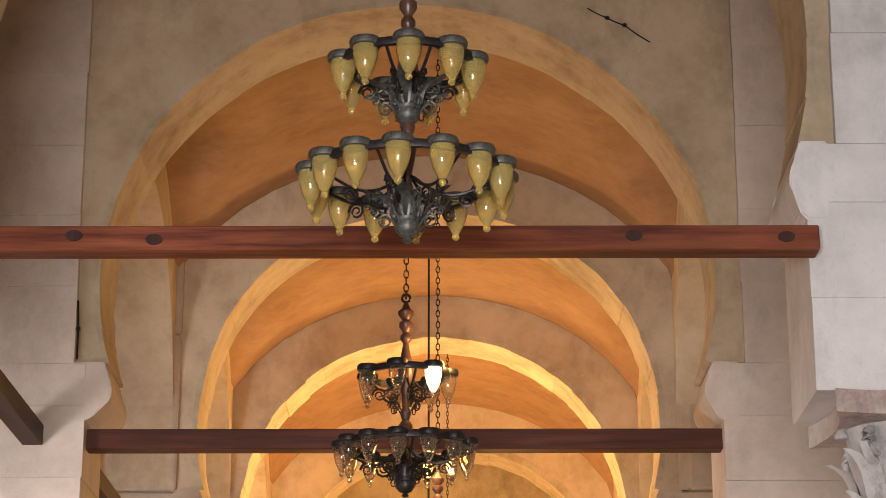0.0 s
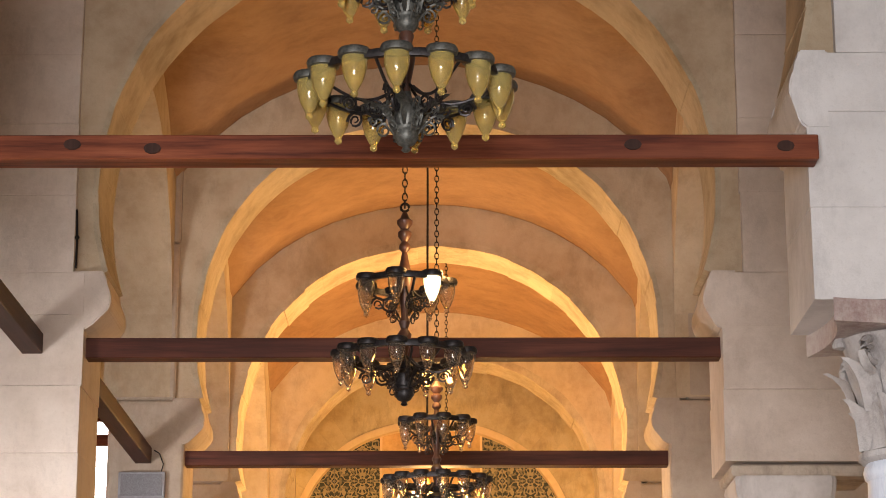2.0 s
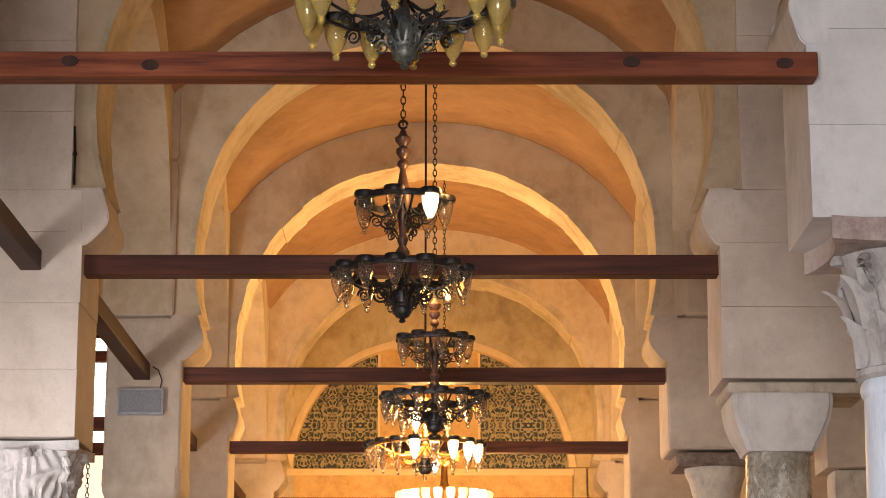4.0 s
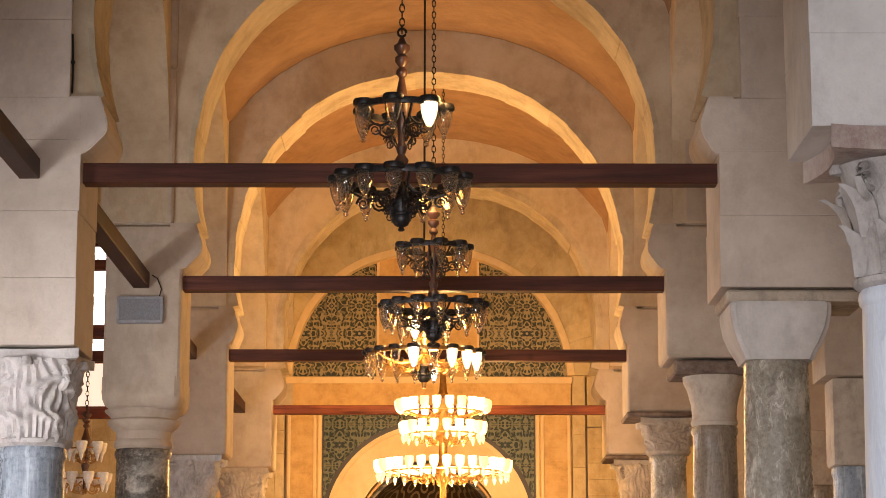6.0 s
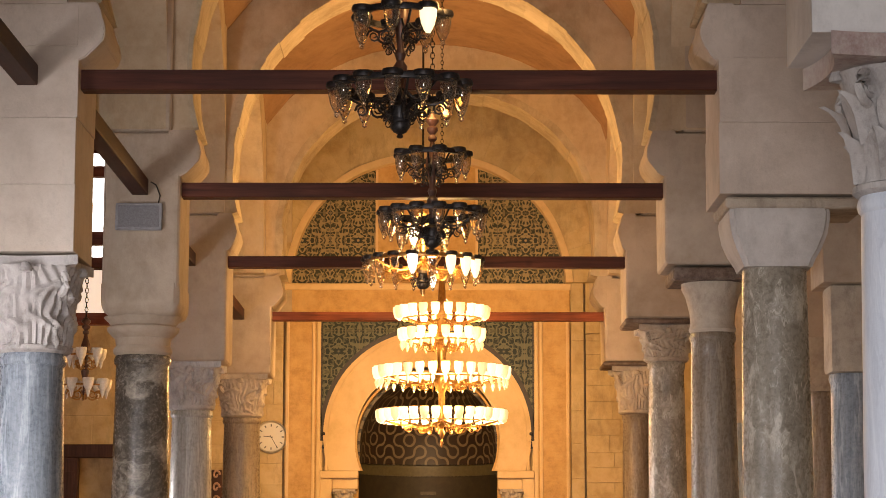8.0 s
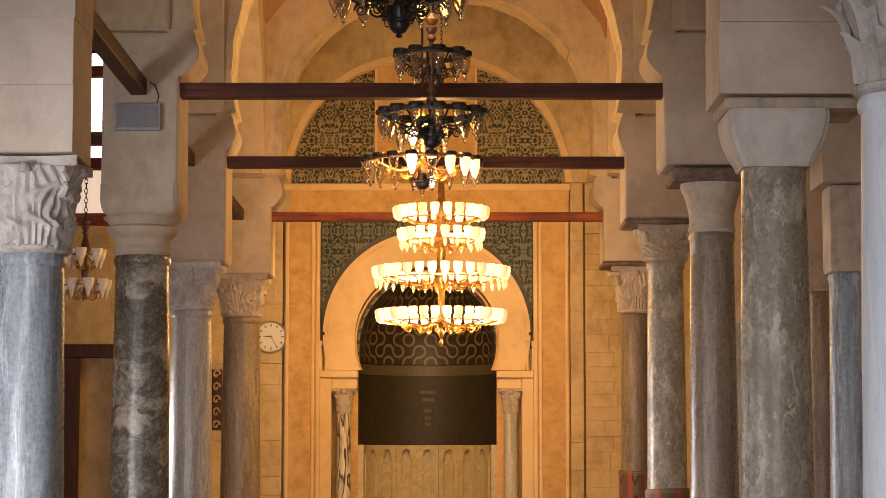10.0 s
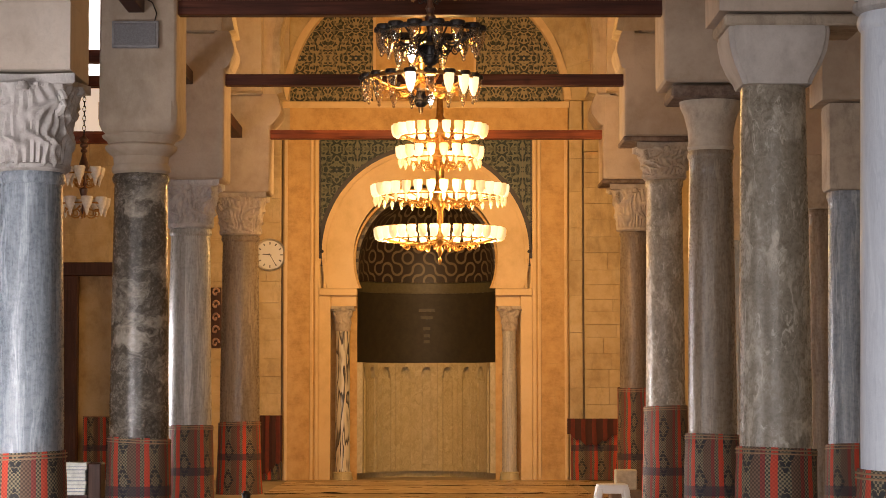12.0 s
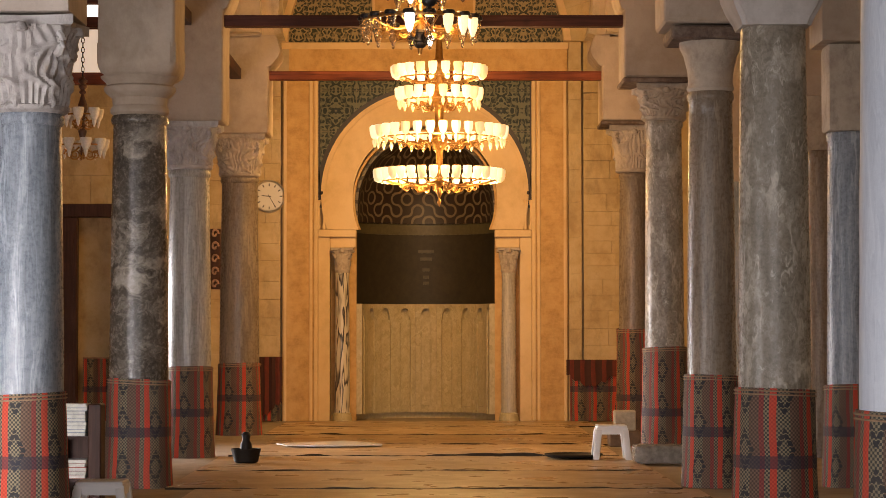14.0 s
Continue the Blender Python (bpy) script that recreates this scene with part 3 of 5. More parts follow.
C["r3b"] = column(3.74, 20.6, 0.2, 3.28, GREY_MARBLE, "slim blue-grey marble column behind the nave")
part("capital", boxed(-0.22, 0.22, -0.22, 0.22, 3.28, 4.1, bevel=0.05, seg=2), CAPITAL_TAN, C["r3b"], "worn block capital", smooth=True)

for x, d, r, m_ in ((4.32, 25.5, 0.2, TAN_MARBLE), (4.1, 31.0, 0.2, GREY_MARBLE), (3.75, 16.9, 0.22, TAN_MARBLE)):
    side_col = column(x, d, r, 3.5, m_, "marble column of the side aisle in shade")
    block_capital(side_col, r, 3.5, 4.1, 0.22, 0.34, CAPITAL_TAN)
    pier = thing("pier", "plain stone pier over a side aisle column", "pier", group="aisle piers")
    y = d + 0.38
    # the darker tan stone puts the aisle's shade into the pier colour
    stacked(pier, side_col.location.x - 0.36, side_col.location.x + 0.36, y - 0.36, y + 0.36, 4.1, CEIL + 0.28, 0.7, PIER_TAN, int(d))
cx, cy = C["r3b"].location.x, C["r3b"].location.y
pier = thing("pier", "plain stone pier over a side aisle column", "pier", group="aisle piers")
# tan again, darkened for the shade of the aisle
stacked(pier, cx - 0.3, cx + 0.36, cy - 0.36, cy + 0.36, 4.1, CEIL + 0.28, 0.7, PIER_TAN, 77)

# ---- wooden tie beams ----
first_beam = None
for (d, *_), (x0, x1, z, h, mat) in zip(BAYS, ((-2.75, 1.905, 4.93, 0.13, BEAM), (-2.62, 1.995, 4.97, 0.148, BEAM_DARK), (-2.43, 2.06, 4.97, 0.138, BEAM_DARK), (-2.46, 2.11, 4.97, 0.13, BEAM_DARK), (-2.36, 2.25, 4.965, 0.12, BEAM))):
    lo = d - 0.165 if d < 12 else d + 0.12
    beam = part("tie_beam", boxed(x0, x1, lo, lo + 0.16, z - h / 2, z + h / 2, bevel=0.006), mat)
    first_beam = beam if d < 12 else first_beam
    tagged(beam, "squared red-brown timber tie beam across the nave", "beam", group="tie beams")
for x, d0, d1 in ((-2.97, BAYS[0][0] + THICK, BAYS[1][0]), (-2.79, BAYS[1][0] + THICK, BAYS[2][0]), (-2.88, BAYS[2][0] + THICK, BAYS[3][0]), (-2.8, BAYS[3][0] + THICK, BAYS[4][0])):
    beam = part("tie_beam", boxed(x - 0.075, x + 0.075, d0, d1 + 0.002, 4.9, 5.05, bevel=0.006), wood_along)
    tagged(beam, "dark timber tie beam along the arcade", "beam", group="arcade tie beams")
for x in (-1.91, -1.5, 0.955, 1.735):
    bm = lathe(bmesh.new(), [(0.036, -0.004), (0.036, 0.012)], 10)
    bm.transform(Matrix.Translation((x, BAYS[0][0] - 0.164, 4.93 + 0.012 * math.sin(9 * x))) @ Matrix.Rotation(radians(90), 4, "X") @ Matrix.Diagonal((1.25, 0.8, 1, 1)))
    part("knot", bm, DOOR_WOOD, first_beam)


# ---- patterned materials ----
def mth(N, L, op, a, b=None, c=None):
    n = N.new("ShaderNodeMath")
    n.operation = op
    for k, v in enumerate((a, b, c)):
        if v is None:
            continue
        if isinstance(v, (int, float)):
            n.inputs[k].default_value = v
        else:
            L.new(v, n.inputs[k])
    return n.outputs[0]


def band(N, L, v, lo, hi):
    return mth(N, L, "MULTIPLY", mth(N, L, "GREATER_THAN", v, lo), mth(N, L, "LESS_THAN", v, hi))


def sheet_coords(N, L, round_r):
    """Along and up a surface: round a column of radius round_r, or flat where it is 0."""
    sep = N.new("ShaderNodeSeparateXYZ")
    L.new(where(N), sep.inputs[0])
    if round_r:
        u = mth(N, L, "MULTIPLY", mth(N, L, "ARCTAN2", sep.outputs[1], sep.outputs[0]), round_r)
    else:
        u = sep.outputs[0]
    return u, sep.outputs[2]


def woven(name, round_r, period=0.3, dim=0.85):
    """A woven rush mat: red stripes, dark lozenges and a navy band on a fine check."""
    m, N, L, B = nodes_of(name)
    u, v = sheet_coords(N, L, round_r)
    rnd = N.new("ShaderNodeObjectInfo").outputs["Random"]
    wig = tex_noise(N, L, where(N), 2.5, 2, 0.5)
    u = mth(N, L, "ADD", u, mth(N, L, "MULTIPLY_ADD", rnd, 3.0, mth(N, L, "MULTIPLY", wig, 0.05)))
    p = mth(N, L, "FRACT", mth(N, L, "DIVIDE", u, period))
    a = mth(N, L, "SINE", mth(N, L, "MULTIPLY", u, 210.0))
    b = mth(N, L, "SINE", mth(N, L, "MULTIPLY", v, 210.0))
    check = mth(N, L, "GREATER_THAN", mth(N, L, "MULTIPLY", a, b), 0.0)
    ground = mixc(N, L, check, (0.05 * dim, 0.05 * dim, 0.04 * dim), (0.3 * dim, 0.24 * dim, 0.15 * dim))
    brown = mixc(N, L, check, (0.09 * dim, 0.05 * dim, 0.035 * dim), (0.2 * dim, 0.12 * dim, 0.08 * dim))
    col = mixc(N, L, band(N, L, p, 0.52, 0.78), ground, brown)
    col = mixc(N, L, band(N, L, p, 0.78, 0.9), col, mixc(N, L, check, (0.2 * dim, 0.02, 0.02), (0.32 * dim, 0.05, 0.04)))
    # lozenge chains
    lu = mth(N, L, "ABSOLUTE", mth(N, L, "SUBTRACT", mth(N, L, "FRACT", mth(N, L, "ADD", p, 0.12)), 0.5))
    lv = mth(N, L, "ABSOLUTE", mth(N, L, "SUBTRACT", mth(N, L, "FRACT", mth(N, L, "DIVIDE", v, 0.4)), 0.5))
    d = mth(N, L, "ADD", mth(N, L, "MULTIPLY", lu, 1.5), lv)
    chain = mth(N, L, "MULTIPLY", band(N, L, d, 0.23, 0.4), mth(N, L, "GREATER_THAN", mth(N, L, "ABSOLUTE", mth(N, L, "SINE", mth(N, L, "MULTIPLY", v, 70.0))), 0.4))
    col = mixc(N, L, chain, col, (0.022, 0.022, 0.026))
    red = mixc(N, L, check, (0.56 * dim, 0.045 * dim, 0.022 * dim), (0.7 * dim, 0.08 * dim, 0.036 * dim))
    col = mixc(N, L, band(N, L, p, 0.03, 0.2), col, red)
    col = mixc(N, L, mth(N, L, "MULTIPLY", band(N, L, v, 0.47, 0.56), 0.7), col, (0.02, 0.02, 0.04))
    dust = ramp(N, L, tex_noise(N, L, where(N), 3.0, 6, 0.6), [(0.4, (0, 0, 0)), (0.8, (0.35,) * 3)])
    col = mixc(N, L, dust, col, (0.16 * dim, 0.12 * dim, 0.09 * dim))
    L.new(col, B.inputs["Base Color"])
    B.inputs["Roughness"].default_value = 0.75
    bump(N, L, B, mth(N, L, "MULTIPLY", a, b), 0.5, 0.003)
    return m


def tilework(name, size=0.3, dens=9.0, ground=(0.4, 0.37, 0.25), leaf_c=(0.07, 0.16, 0.16), ink=(0.02, 0.03, 0.04)):
    """Glazed tiles with a repeating rosette and tendrils."""
    m, N, L, B = nodes_of(name)
    sep = N.new("ShaderNodeSeparateXYZ")
    L.new(where(N), sep.inputs[0])
    fu = mth(N, L, "SUBTRACT", mth(N, L, "FRACT", mth(N, L, "DIVIDE", sep.outputs[0], size)), 0.5)
    fv = mth(N, L, "SUBTRACT", mth(N, L, "FRACT", mth(N, L, "DIVIDE", sep.outputs[2], size)), 0.5)
    fu, fv = mth(N, L, "ABSOLUTE", fu), mth(N, L, "ABSOLUTE", fv)
    r = mth(N, L, "SQRT", mth(N, L, "ADD", mth(N, L, "MULTIPLY", fu, fu), mth(N, L, "MULTIPLY", fv, fv)))
    fold = N.new("ShaderNodeCombineXYZ")
    L.new(fu, fold.inputs[0])
    L.new(fv, fold.inputs[1])
    curl = mth(N, L, "ABSOLUTE", mth(N, L, "SUBTRACT", tex_noise(N, L, fold.outputs[0], dens, 1.0, 0.5), 0.5))
    tend = mth(N, L, "LESS_THAN", curl, 0.05)
    bloom = mth(N, L, "GREATER_THAN", tex_noise(N, L, fold.outputs[0], dens * 1.6, 1.0, 0.5), 0.54)
    far = mth(N, L, "SUBTRACT", 0.7071, r)
    col = mixc(N, L, bloom, leaf_c, mixc(N, L, 0.5, leaf_c, ground))
    col = mixc(N, L, tend, col, ground)
    for d, c in ((0.05, ink), (0.025, ground)):
        col = mixc(N, L, mth(N, L, "LESS_THAN", r, d), col, c)
        col = mixc(N, L, mth(N, L, "LESS_THAN", far, d * 0.8), col, c)
    joint = mth(N, L, "GREATER_THAN", mth(N, L, "MAXIMUM", fu, fv), 0.494)
    col = mixc(N, L, joint, col, (0.16, 0.14, 0.1))
    worn = ramp(N, L, tex_noise(N, L, where(N), 6, 7, 0.7), [(0.55, (0, 0, 0)), (0.85, (0.15,) * 3)])
    col = mixc(N, L, worn, col, ground)
    L.new(col, B.inputs["Base Color"])
    B.inputs["Roughness"].default_value, B.inputs["Specular IOR Level"].default_value = 0.5, 0.25
    bump(N, L, B, mth(N, L, "SUBTRACT", mth(N, L, "MULTIPLY", tend, 0.2), joint), 0.4, 0.004)
    return m


def scrollwork(name, round_r, size=0.2):
    """Dark painted wood with curling gilt tendrils."""
    m, N, L, B = nodes_of(name)
    u, v = sheet_coords(N, L, round_r)
    cu, cv = mth(N, L, "DIVIDE", u, size), mth(N, L, "DIVIDE", v, size)
    cell = N.new("ShaderNodeCombineXYZ")
    L.new(mth(N, L, "FLOOR", cu), cell.inputs[0])
    L.new(mth(N, L, "FLOOR", cv), cell.inputs[1])
    toss = N.new("ShaderNodeTexWhiteNoise")
    toss.noise_dimensions = "2D"
    L.new(cell.outputs[0], toss.inputs["Vector"])
    par = mth(N, L, "GREATER_THAN", toss.outputs["Value"], 0.5)
    fu, fv = mth(N, L, "FRACT", cu), mth(N, L, "FRACT", cv)
    flip = mth(N, L, "SUBTRACT", 1.0, fu)
    fu = mth(N, L, "ADD", mth(N, L, "MULTIPLY", fu, mth(N, L, "SUBTRACT", 1.0, par)), mth(N, L, "MULTIPLY", flip, par))
    gu, gv = mth(N, L, "SUBTRACT", 1.0, fu), mth(N, L, "SUBTRACT", 1.0, fv)

    def off(a, b):
        d = mth(N, L, "SQRT", mth(N, L, "ADD", mth(N, L, "MULTIPLY", a, a), mth(N, L, "MULTIPLY", b, b)))
        return mth(N, L, "ABSOLUTE", mth(N, L, "SUBTRACT", d, 0.5))
    d = mth(N, L, "MINIMUM", off(fu, fv), off(gu, gv))
    worn = tex_noise(N, L, where(N), 7, 4, 0.6)
    line = mth(N, L, "LESS_THAN", d, mth(N, L, "MULTIPLY_ADD", worn, 0.1, 0.05))
    col = mixc(N, L, worn, (0.012, 0.007, 0.004), (0.035, 0.018, 0.01))
    col = mixc(N, L, line, col, (0.15, 0.115, 0.07))
    L.new(col, B.inputs["Base Color"])
    B.inputs["Roughness"].default_value = 0.5
    bump(N, L, B, line, 0.5, 0.006)
    return m


TILE = tilework("glazed_floral_tile", 0.9, ground=(0.3, 0.235, 0.13), leaf_c=(0.035, 0.04, 0.03))
TILE_SMALL = tilework("glazed_blue_tile", 0.66, 6.0, ground=(0.13, 0.135, 0.095), leaf_c=(0.006, 0.016, 0.018))
SCROLL = scrollwork("gilt_scroll_on_dark_wood", 1.12, 0.19)
GREEN_PANEL = plain("dark_bronze_green_panel", (0.03, 0.022, 0.01), 0.62, 0.0, 9, 0.4)
PANEL_MARBLE = marble("ivory_marble_panel", (0.36, 0.29, 0.15), (0.5, 0.41, 0.235), (0.62, 0.53, 0.33), rough=0.45, veins=0.3, swirl=2.2, stretch=(1, 1, 0.8))
BLACK_LINE = plain("black_painted_fillet", (0.02, 0.012, 0.015), 0.5)


def banded_marble(name):
    """Ivory marble with dark curving bands."""
    m, N, L, B = nodes_of(name)
    n = tex_noise(N, L, where(N), 1.0, 2, 0.5, (7.0, 7.0, 1.1))
    line = mth(N, L, "FRACT", mth(N, L, "MULTIPLY", n, 7.0))
    col = ramp(N, L, line, [(0.0, (0.68, 0.6, 0.47)), (0.45, (0.6, 0.53, 0.4)), (0.62, (0.3, 0.25, 0.19)), (0.78, (0.05, 0.042, 0.035)), (0.92, (0.06, 0.05, 0.04)), (1.0, (0.66, 0.58, 0.45))])
    L.new(col, B.inputs["Base Color"])
    B.inputs["Roughness"].default_value = 0.3
    return m


STRIPED = banded_marble("black_and_ivory_marble")

# ---- the prayer wall ----
MX = -0.22
qibla = thing("wall_qibla", "ochre stone prayer wall with a deep arched niche", "wall", kind="structure")
part("wall_side", boxed(-10, -1.74, QY + 0.12, QY + 2.0, 0, CEIL + 0.3), QIBLA, qibla)
part("wall_side", boxed(1.3, 10, QY + 0.12, QY + 2.0, 0, CEIL + 0.3), QIBLA, qibla)
part("wall_over", boxed(-1.74, 1.3, QY + 0.12, QY + 2.0, 4.75, CEIL + 0.3), QIBLA, qibla)

# bare ashlar on both sides
def ashlar(x0, x1, z0, z1, y, course, length, seed, mat):
    rng = random.Random(seed)
    z = z0
    while z < z1 - 0.02:
        h = min(course * rng.uniform(0.8, 1.2), z1 - z)
        x = x0
        while x < x1 - 0.02:
            w = min(length * rng.uniform(0.6, 1.35), x1 - x)
            if x1 - x - w < 0.12:
                w = x1 - x
            o = rng.uniform(0, 0.012)
            part("stone_block", boxed(x + 0.0012, x + w - 0.0012, y - o, y + 0.1, z + 0.0012, z + h - 0.0012, bevel=0.004), mat, qibla)
            x += w
        z += h


ashlar(2.3, 3.4, 0, 5.22, QY, 0.24, 0.42, 3, QIBLA)
ashlar(2.06, 2.27, 0, 9.2, QY - 0.02, 0.5, 0.5, 4, QIBLA)
ashlar(2.3, 3.4, 5.24, 9.2, QY + 0.01, 0.36, 0.5, 5, QIBLA)
ashlar(-3.7, -2.53, 0, 9.2, QY, 0.33, 0.5, 6, QIBLA)
ashlar(-9.9, -3.72, 3.45, 9.3, QY + 0.02, 0.5, 0.9, 7, QIBLA)

# upper arch with a tiled field
QX, QZ, QR = -0.218, 5.82, 2.24
pts = horseshoe(QX, QZ, QR, 6.05, 48, 0.004, 0.0, 0.075)
part("arch_field", arch_wall(bmesh.new(), pts, -2.95, 2.55, CEIL + 0.25, QY - 0.16, QY + 0.11, rows=2), QIBLA, qibla)
nv, foot_a = 27, math.asin((6.05 - QZ) / QR)
for k in range(nv):
    w = (math.pi - 2 * foot_a) / nv
    a0, a1 = foot_a + w * (k + 0.03), foot_a + w * (k + 0.97)
    outline = []
    for deep, a in ((0.005, a0), (0.005, (a0 + a1) / 2), (0.005, a1), (0.5 + 0.05 * (k % 2), a1), (0.5 + 0.05 * (k % 2), (a0 + a1) / 2), (0.5 + 0.05 * (k % 2), a0)):
        r = QR + deep + 0.075 * math.sin(2 * a) ** 2
        outline.append((QX + r * math.cos(a), QZ + r * math.sin(a)))
    part("voussoir", prism(bmesh.new(), outline, QY - 0.172 - 0.006 * ((k * 5) % 3), QY + 0.0, axis=1), QIBLA, qibla)
for x0, x1, mat, y, nm in ((-2.52, -1.05, TILE, QY + 0.05, "tile_panel"), (0.56, 2.09, TILE, QY + 0.05, "tile_panel"), (-1.05, 0.56, OCHRE, QY + 0.03, "plaster_panel")):
    part(nm, boxed(x0 + 0.003, x1 - 0.003, y, y + 0.06, 6.05, 8.3), mat, qibla)
for x in (-1.05, 0.56):
    part("fillet", boxed(x - 0.02, x + 0.02, QY + 0.0, QY + 0.028, 6.05, 8.2), CREAM, qibla)

# carved frame round the niche
for x0, x1 in ((-2.5, -2.0), (1.54, 2.05)):
    part("frame_pilaster", boxed(x0, x1, QY - 0.04, QY + 0.119, 0, 5.5, bevel=0.01), OCHRE, qibla)
    for e0, e1 in ((x0 + 0.02, x0 + 0.07), (x1 - 0.07, x1 - 0.02)):
        part("frame_fillet", boxed(e0, e1, QY - 0.065, QY - 0.041, 0, 5.5, bevel=0.008), CREAM, qibla)
    n = 16
    for k in range(n):
        z = 0.2 + k * 0.33
        bm = bmesh.new()
        mid = (x0 + x1) / 2
        for q in range(5):
            box(bm, mid - 0.13 + 0.02 * ((k + q) % 3), mid + 0.12 - 0.03 * ((k * q) % 3), QY - 0.05, QY - 0.039, z + q * 0.05, z + q * 0.05 + 0.022)
        part("carved_ornament", bm, OCHRE, qibla)
part("frame_lintel", boxed(-2.5, 2.05, QY - 0.04, QY + 0.119, 5.504, 6.02, bevel=0.01), OCHRE, qibla)
for z0, z1 in ((5.53, 5.58), (5.93, 6.04)):
    part("frame_fillet", boxed(-2.52, 2.07, QY - 0.07, QY - 0.041, z0, z1, bevel=0.01), CREAM, qibla)
for k in range(13):
    bm = bmesh.new()
    x = -2.3 + k * 0.33
    for q in range(4):
        box(bm, x + q * 0.06, x + q * 0.06 + 0.025, QY - 0.05, QY - 0.039, 5.64 + 0.02 * ((k + q) % 3), 5.86 - 0.03 * ((k * q) % 2))
    part("carved_ornament", bm, OCHRE, qibla)
for x0, x1 in ((-2.0, -1.93), (1.47, 1.54)):
    part("inner_jamb", boxed(x0 + 0.002, x1, QY - 0.06, QY + 0.119, 0, 5.5, bevel=0.012), CREAM, qibla)

# tiled spandrels over the niche arch
SX, SZ, SR = -0.23, 3.62, 1.68
part("tile_spandrel", arch_wall(bmesh.new(), horseshoe(SX, SZ, SR, 3.64, 48), -1.93, 1.47, 5.5, QY + 0.0, QY + 0.1, rows=2), TILE_SMALL, qibla)


def ring_band(r0, r1, cx, cz, foot0, foot1, y0, y1, n=56, shoulder=0.0):
    a = horseshoe(cx, cz, r0, foot0, n, 0.003 if shoulder else 0.0, 0.0, shoulder)
    b = horseshoe(cx, cz, r1, foot1, n, 0.004 if shoulder else 0.0, 0.0, shoulder)
    bm = bmesh.new()
    rows = [[bm.verts.new((p[0], y, p[1])) for p in line] for line, y in ((a, y0), (b, y0), (b, y1), (a, y1))]
    for k in range(n):
        for q in range(4):
            p, s = rows[q], rows[(q + 1) % 4]
            bm.faces.new((p[k], p[k + 1], s[k + 1], s[k]))
    for k in (0, n):
        bm.faces.new([rows[q][k] for q in range(4)])
    return bm


part("arch_rim", ring_band(QR - 0.03, QR + 0.08, QX, QZ, 6.05, 6.05, QY - 0.2, QY + 0.04, shoulder=0.075), CREAM, qibla, smooth=True)
part("dark_fillet", ring_band(1.655, 1.725, SX, SZ, 3.4, 3.4, QY - 0.012, QY + 0.05), BLACK_LINE, qibla)
for x in (-1.925, 1.445):
    part("dark_fillet", boxed(x, x + 0.02, QY - 0.012, QY - 0.001, 3.75, 5.45), BLACK_LINE, qibla)
part("arch_moulding", ring_band(1.58, 1.654, SX, SZ, 3.05, 3.05, QY - 0.05, QY + 0.1), CREAM, qibla, smooth=True)
part("arch_band", ring_band(1.15, 1.579, SX, 3.55, 3.05, 3.05, QY - 0.025, QY + 0.1), CREAM, qibla)
part("arch_backing", ring_band(1.16, 1.66, SX, 3.6, 3.05, 3.05, QY - 0.004, QY + 0.09), CREAM, qibla)
part("arch_edge", ring_band(1.115, 1.149, SX, 3.5, 3.05, 3.05, QY - 0.045, QY + 0.1), OCHRE, qibla, smooth=True)
for x in (-1.88, 1.42):
    for dx in (-0.045, 0.045):
        part("colonnette", lathe(bmesh.new(), [(0.03, 3.05), (0.035, 3.1), (0.022, 3.13), (0.02, 3.42), (0.03, 3.46), (0.036, 3.52)], 12, (x + dx, QY - 0.03, 0)), CREAM, qibla, smooth=True)
    part("boss", lathe(bmesh.new(), [(0.0, 0.0), (0.03, 0.01), (0.035, 0.03), (0.03, 0.06)], 10, (x, QY - 0.03, 3.6), close=False), BLACK_LINE, qibla)

# jambs with their columns
part("cornice", boxed(-1.93, -1.32, QY - 0.08, QY + 0.3, 2.93, 3.045, bevel=0.02, seg=2), CREAM, qibla)
part("cornice", boxed(0.88, 1.47, QY - 0.08, QY + 0.3, 2.93, 3.045, bevel=0.02, seg=2), CREAM, qibla)
for x0, x1, xr0, xr1 in ((-1.93, -1.74, -1.74, -1.33), (1.28, 1.47, 0.89, 1.28)):
    part("jamb", boxed(x0, x1, QY - 0.03, QY + 0.4, 0, 2.93, bevel=0.01), CREAM, qibla)
    part("jamb_back", boxed(xr0, xr1, QY + 0.26, QY + 0.45, 0, 2.93), OCHRE, qibla)
    part("jamb_head", boxed(xr0 + 0.002, xr1 - 0.002, QY + 0.0, QY + 0.258, 2.76, 2.93, bevel=0.01), CREAM, qibla)
for x, mat, lab in ((-1.545, STRIPED, "slender black and white veined marble column"), (1.105, IVORY_MARBLE, "slender grey-ivory marble column")):
    mc = thing("niche_column", lab + " beside the prayer niche", "column", (x, QY - 0.02, 0), group="niche columns")
    part("shaft", lathe(bmesh.new(), [(0.125, 0.14), (0.12, 0.2), (0.118, 1.2), (0.108, 2.3), (0.115, 2.33), (0.108, 2.36)], 28), mat, mc, smooth=True)
    part("base", lathe(bmesh.new(), [(0.16, 0), (0.16, 0.05), (0.145, 0.09), (0.15, 0.12), (0.125, 0.14)], 28), PANEL_MARBLE, mc, smooth=True)
    bm, h = carved_capital(0.112, 0.4, 0.16, 3, low=True)
    cap = part("capital", bm, CAPITAL_TAN, mc, smooth=True)
    cap.location.z = 2.36
    part("abacus", concave_slab(0.175, 2.715, 2.755, 0.03), CAPITAL_TAN, mc)

# the hollow of the niche
NR, NY = 1.12, QY + 0.3


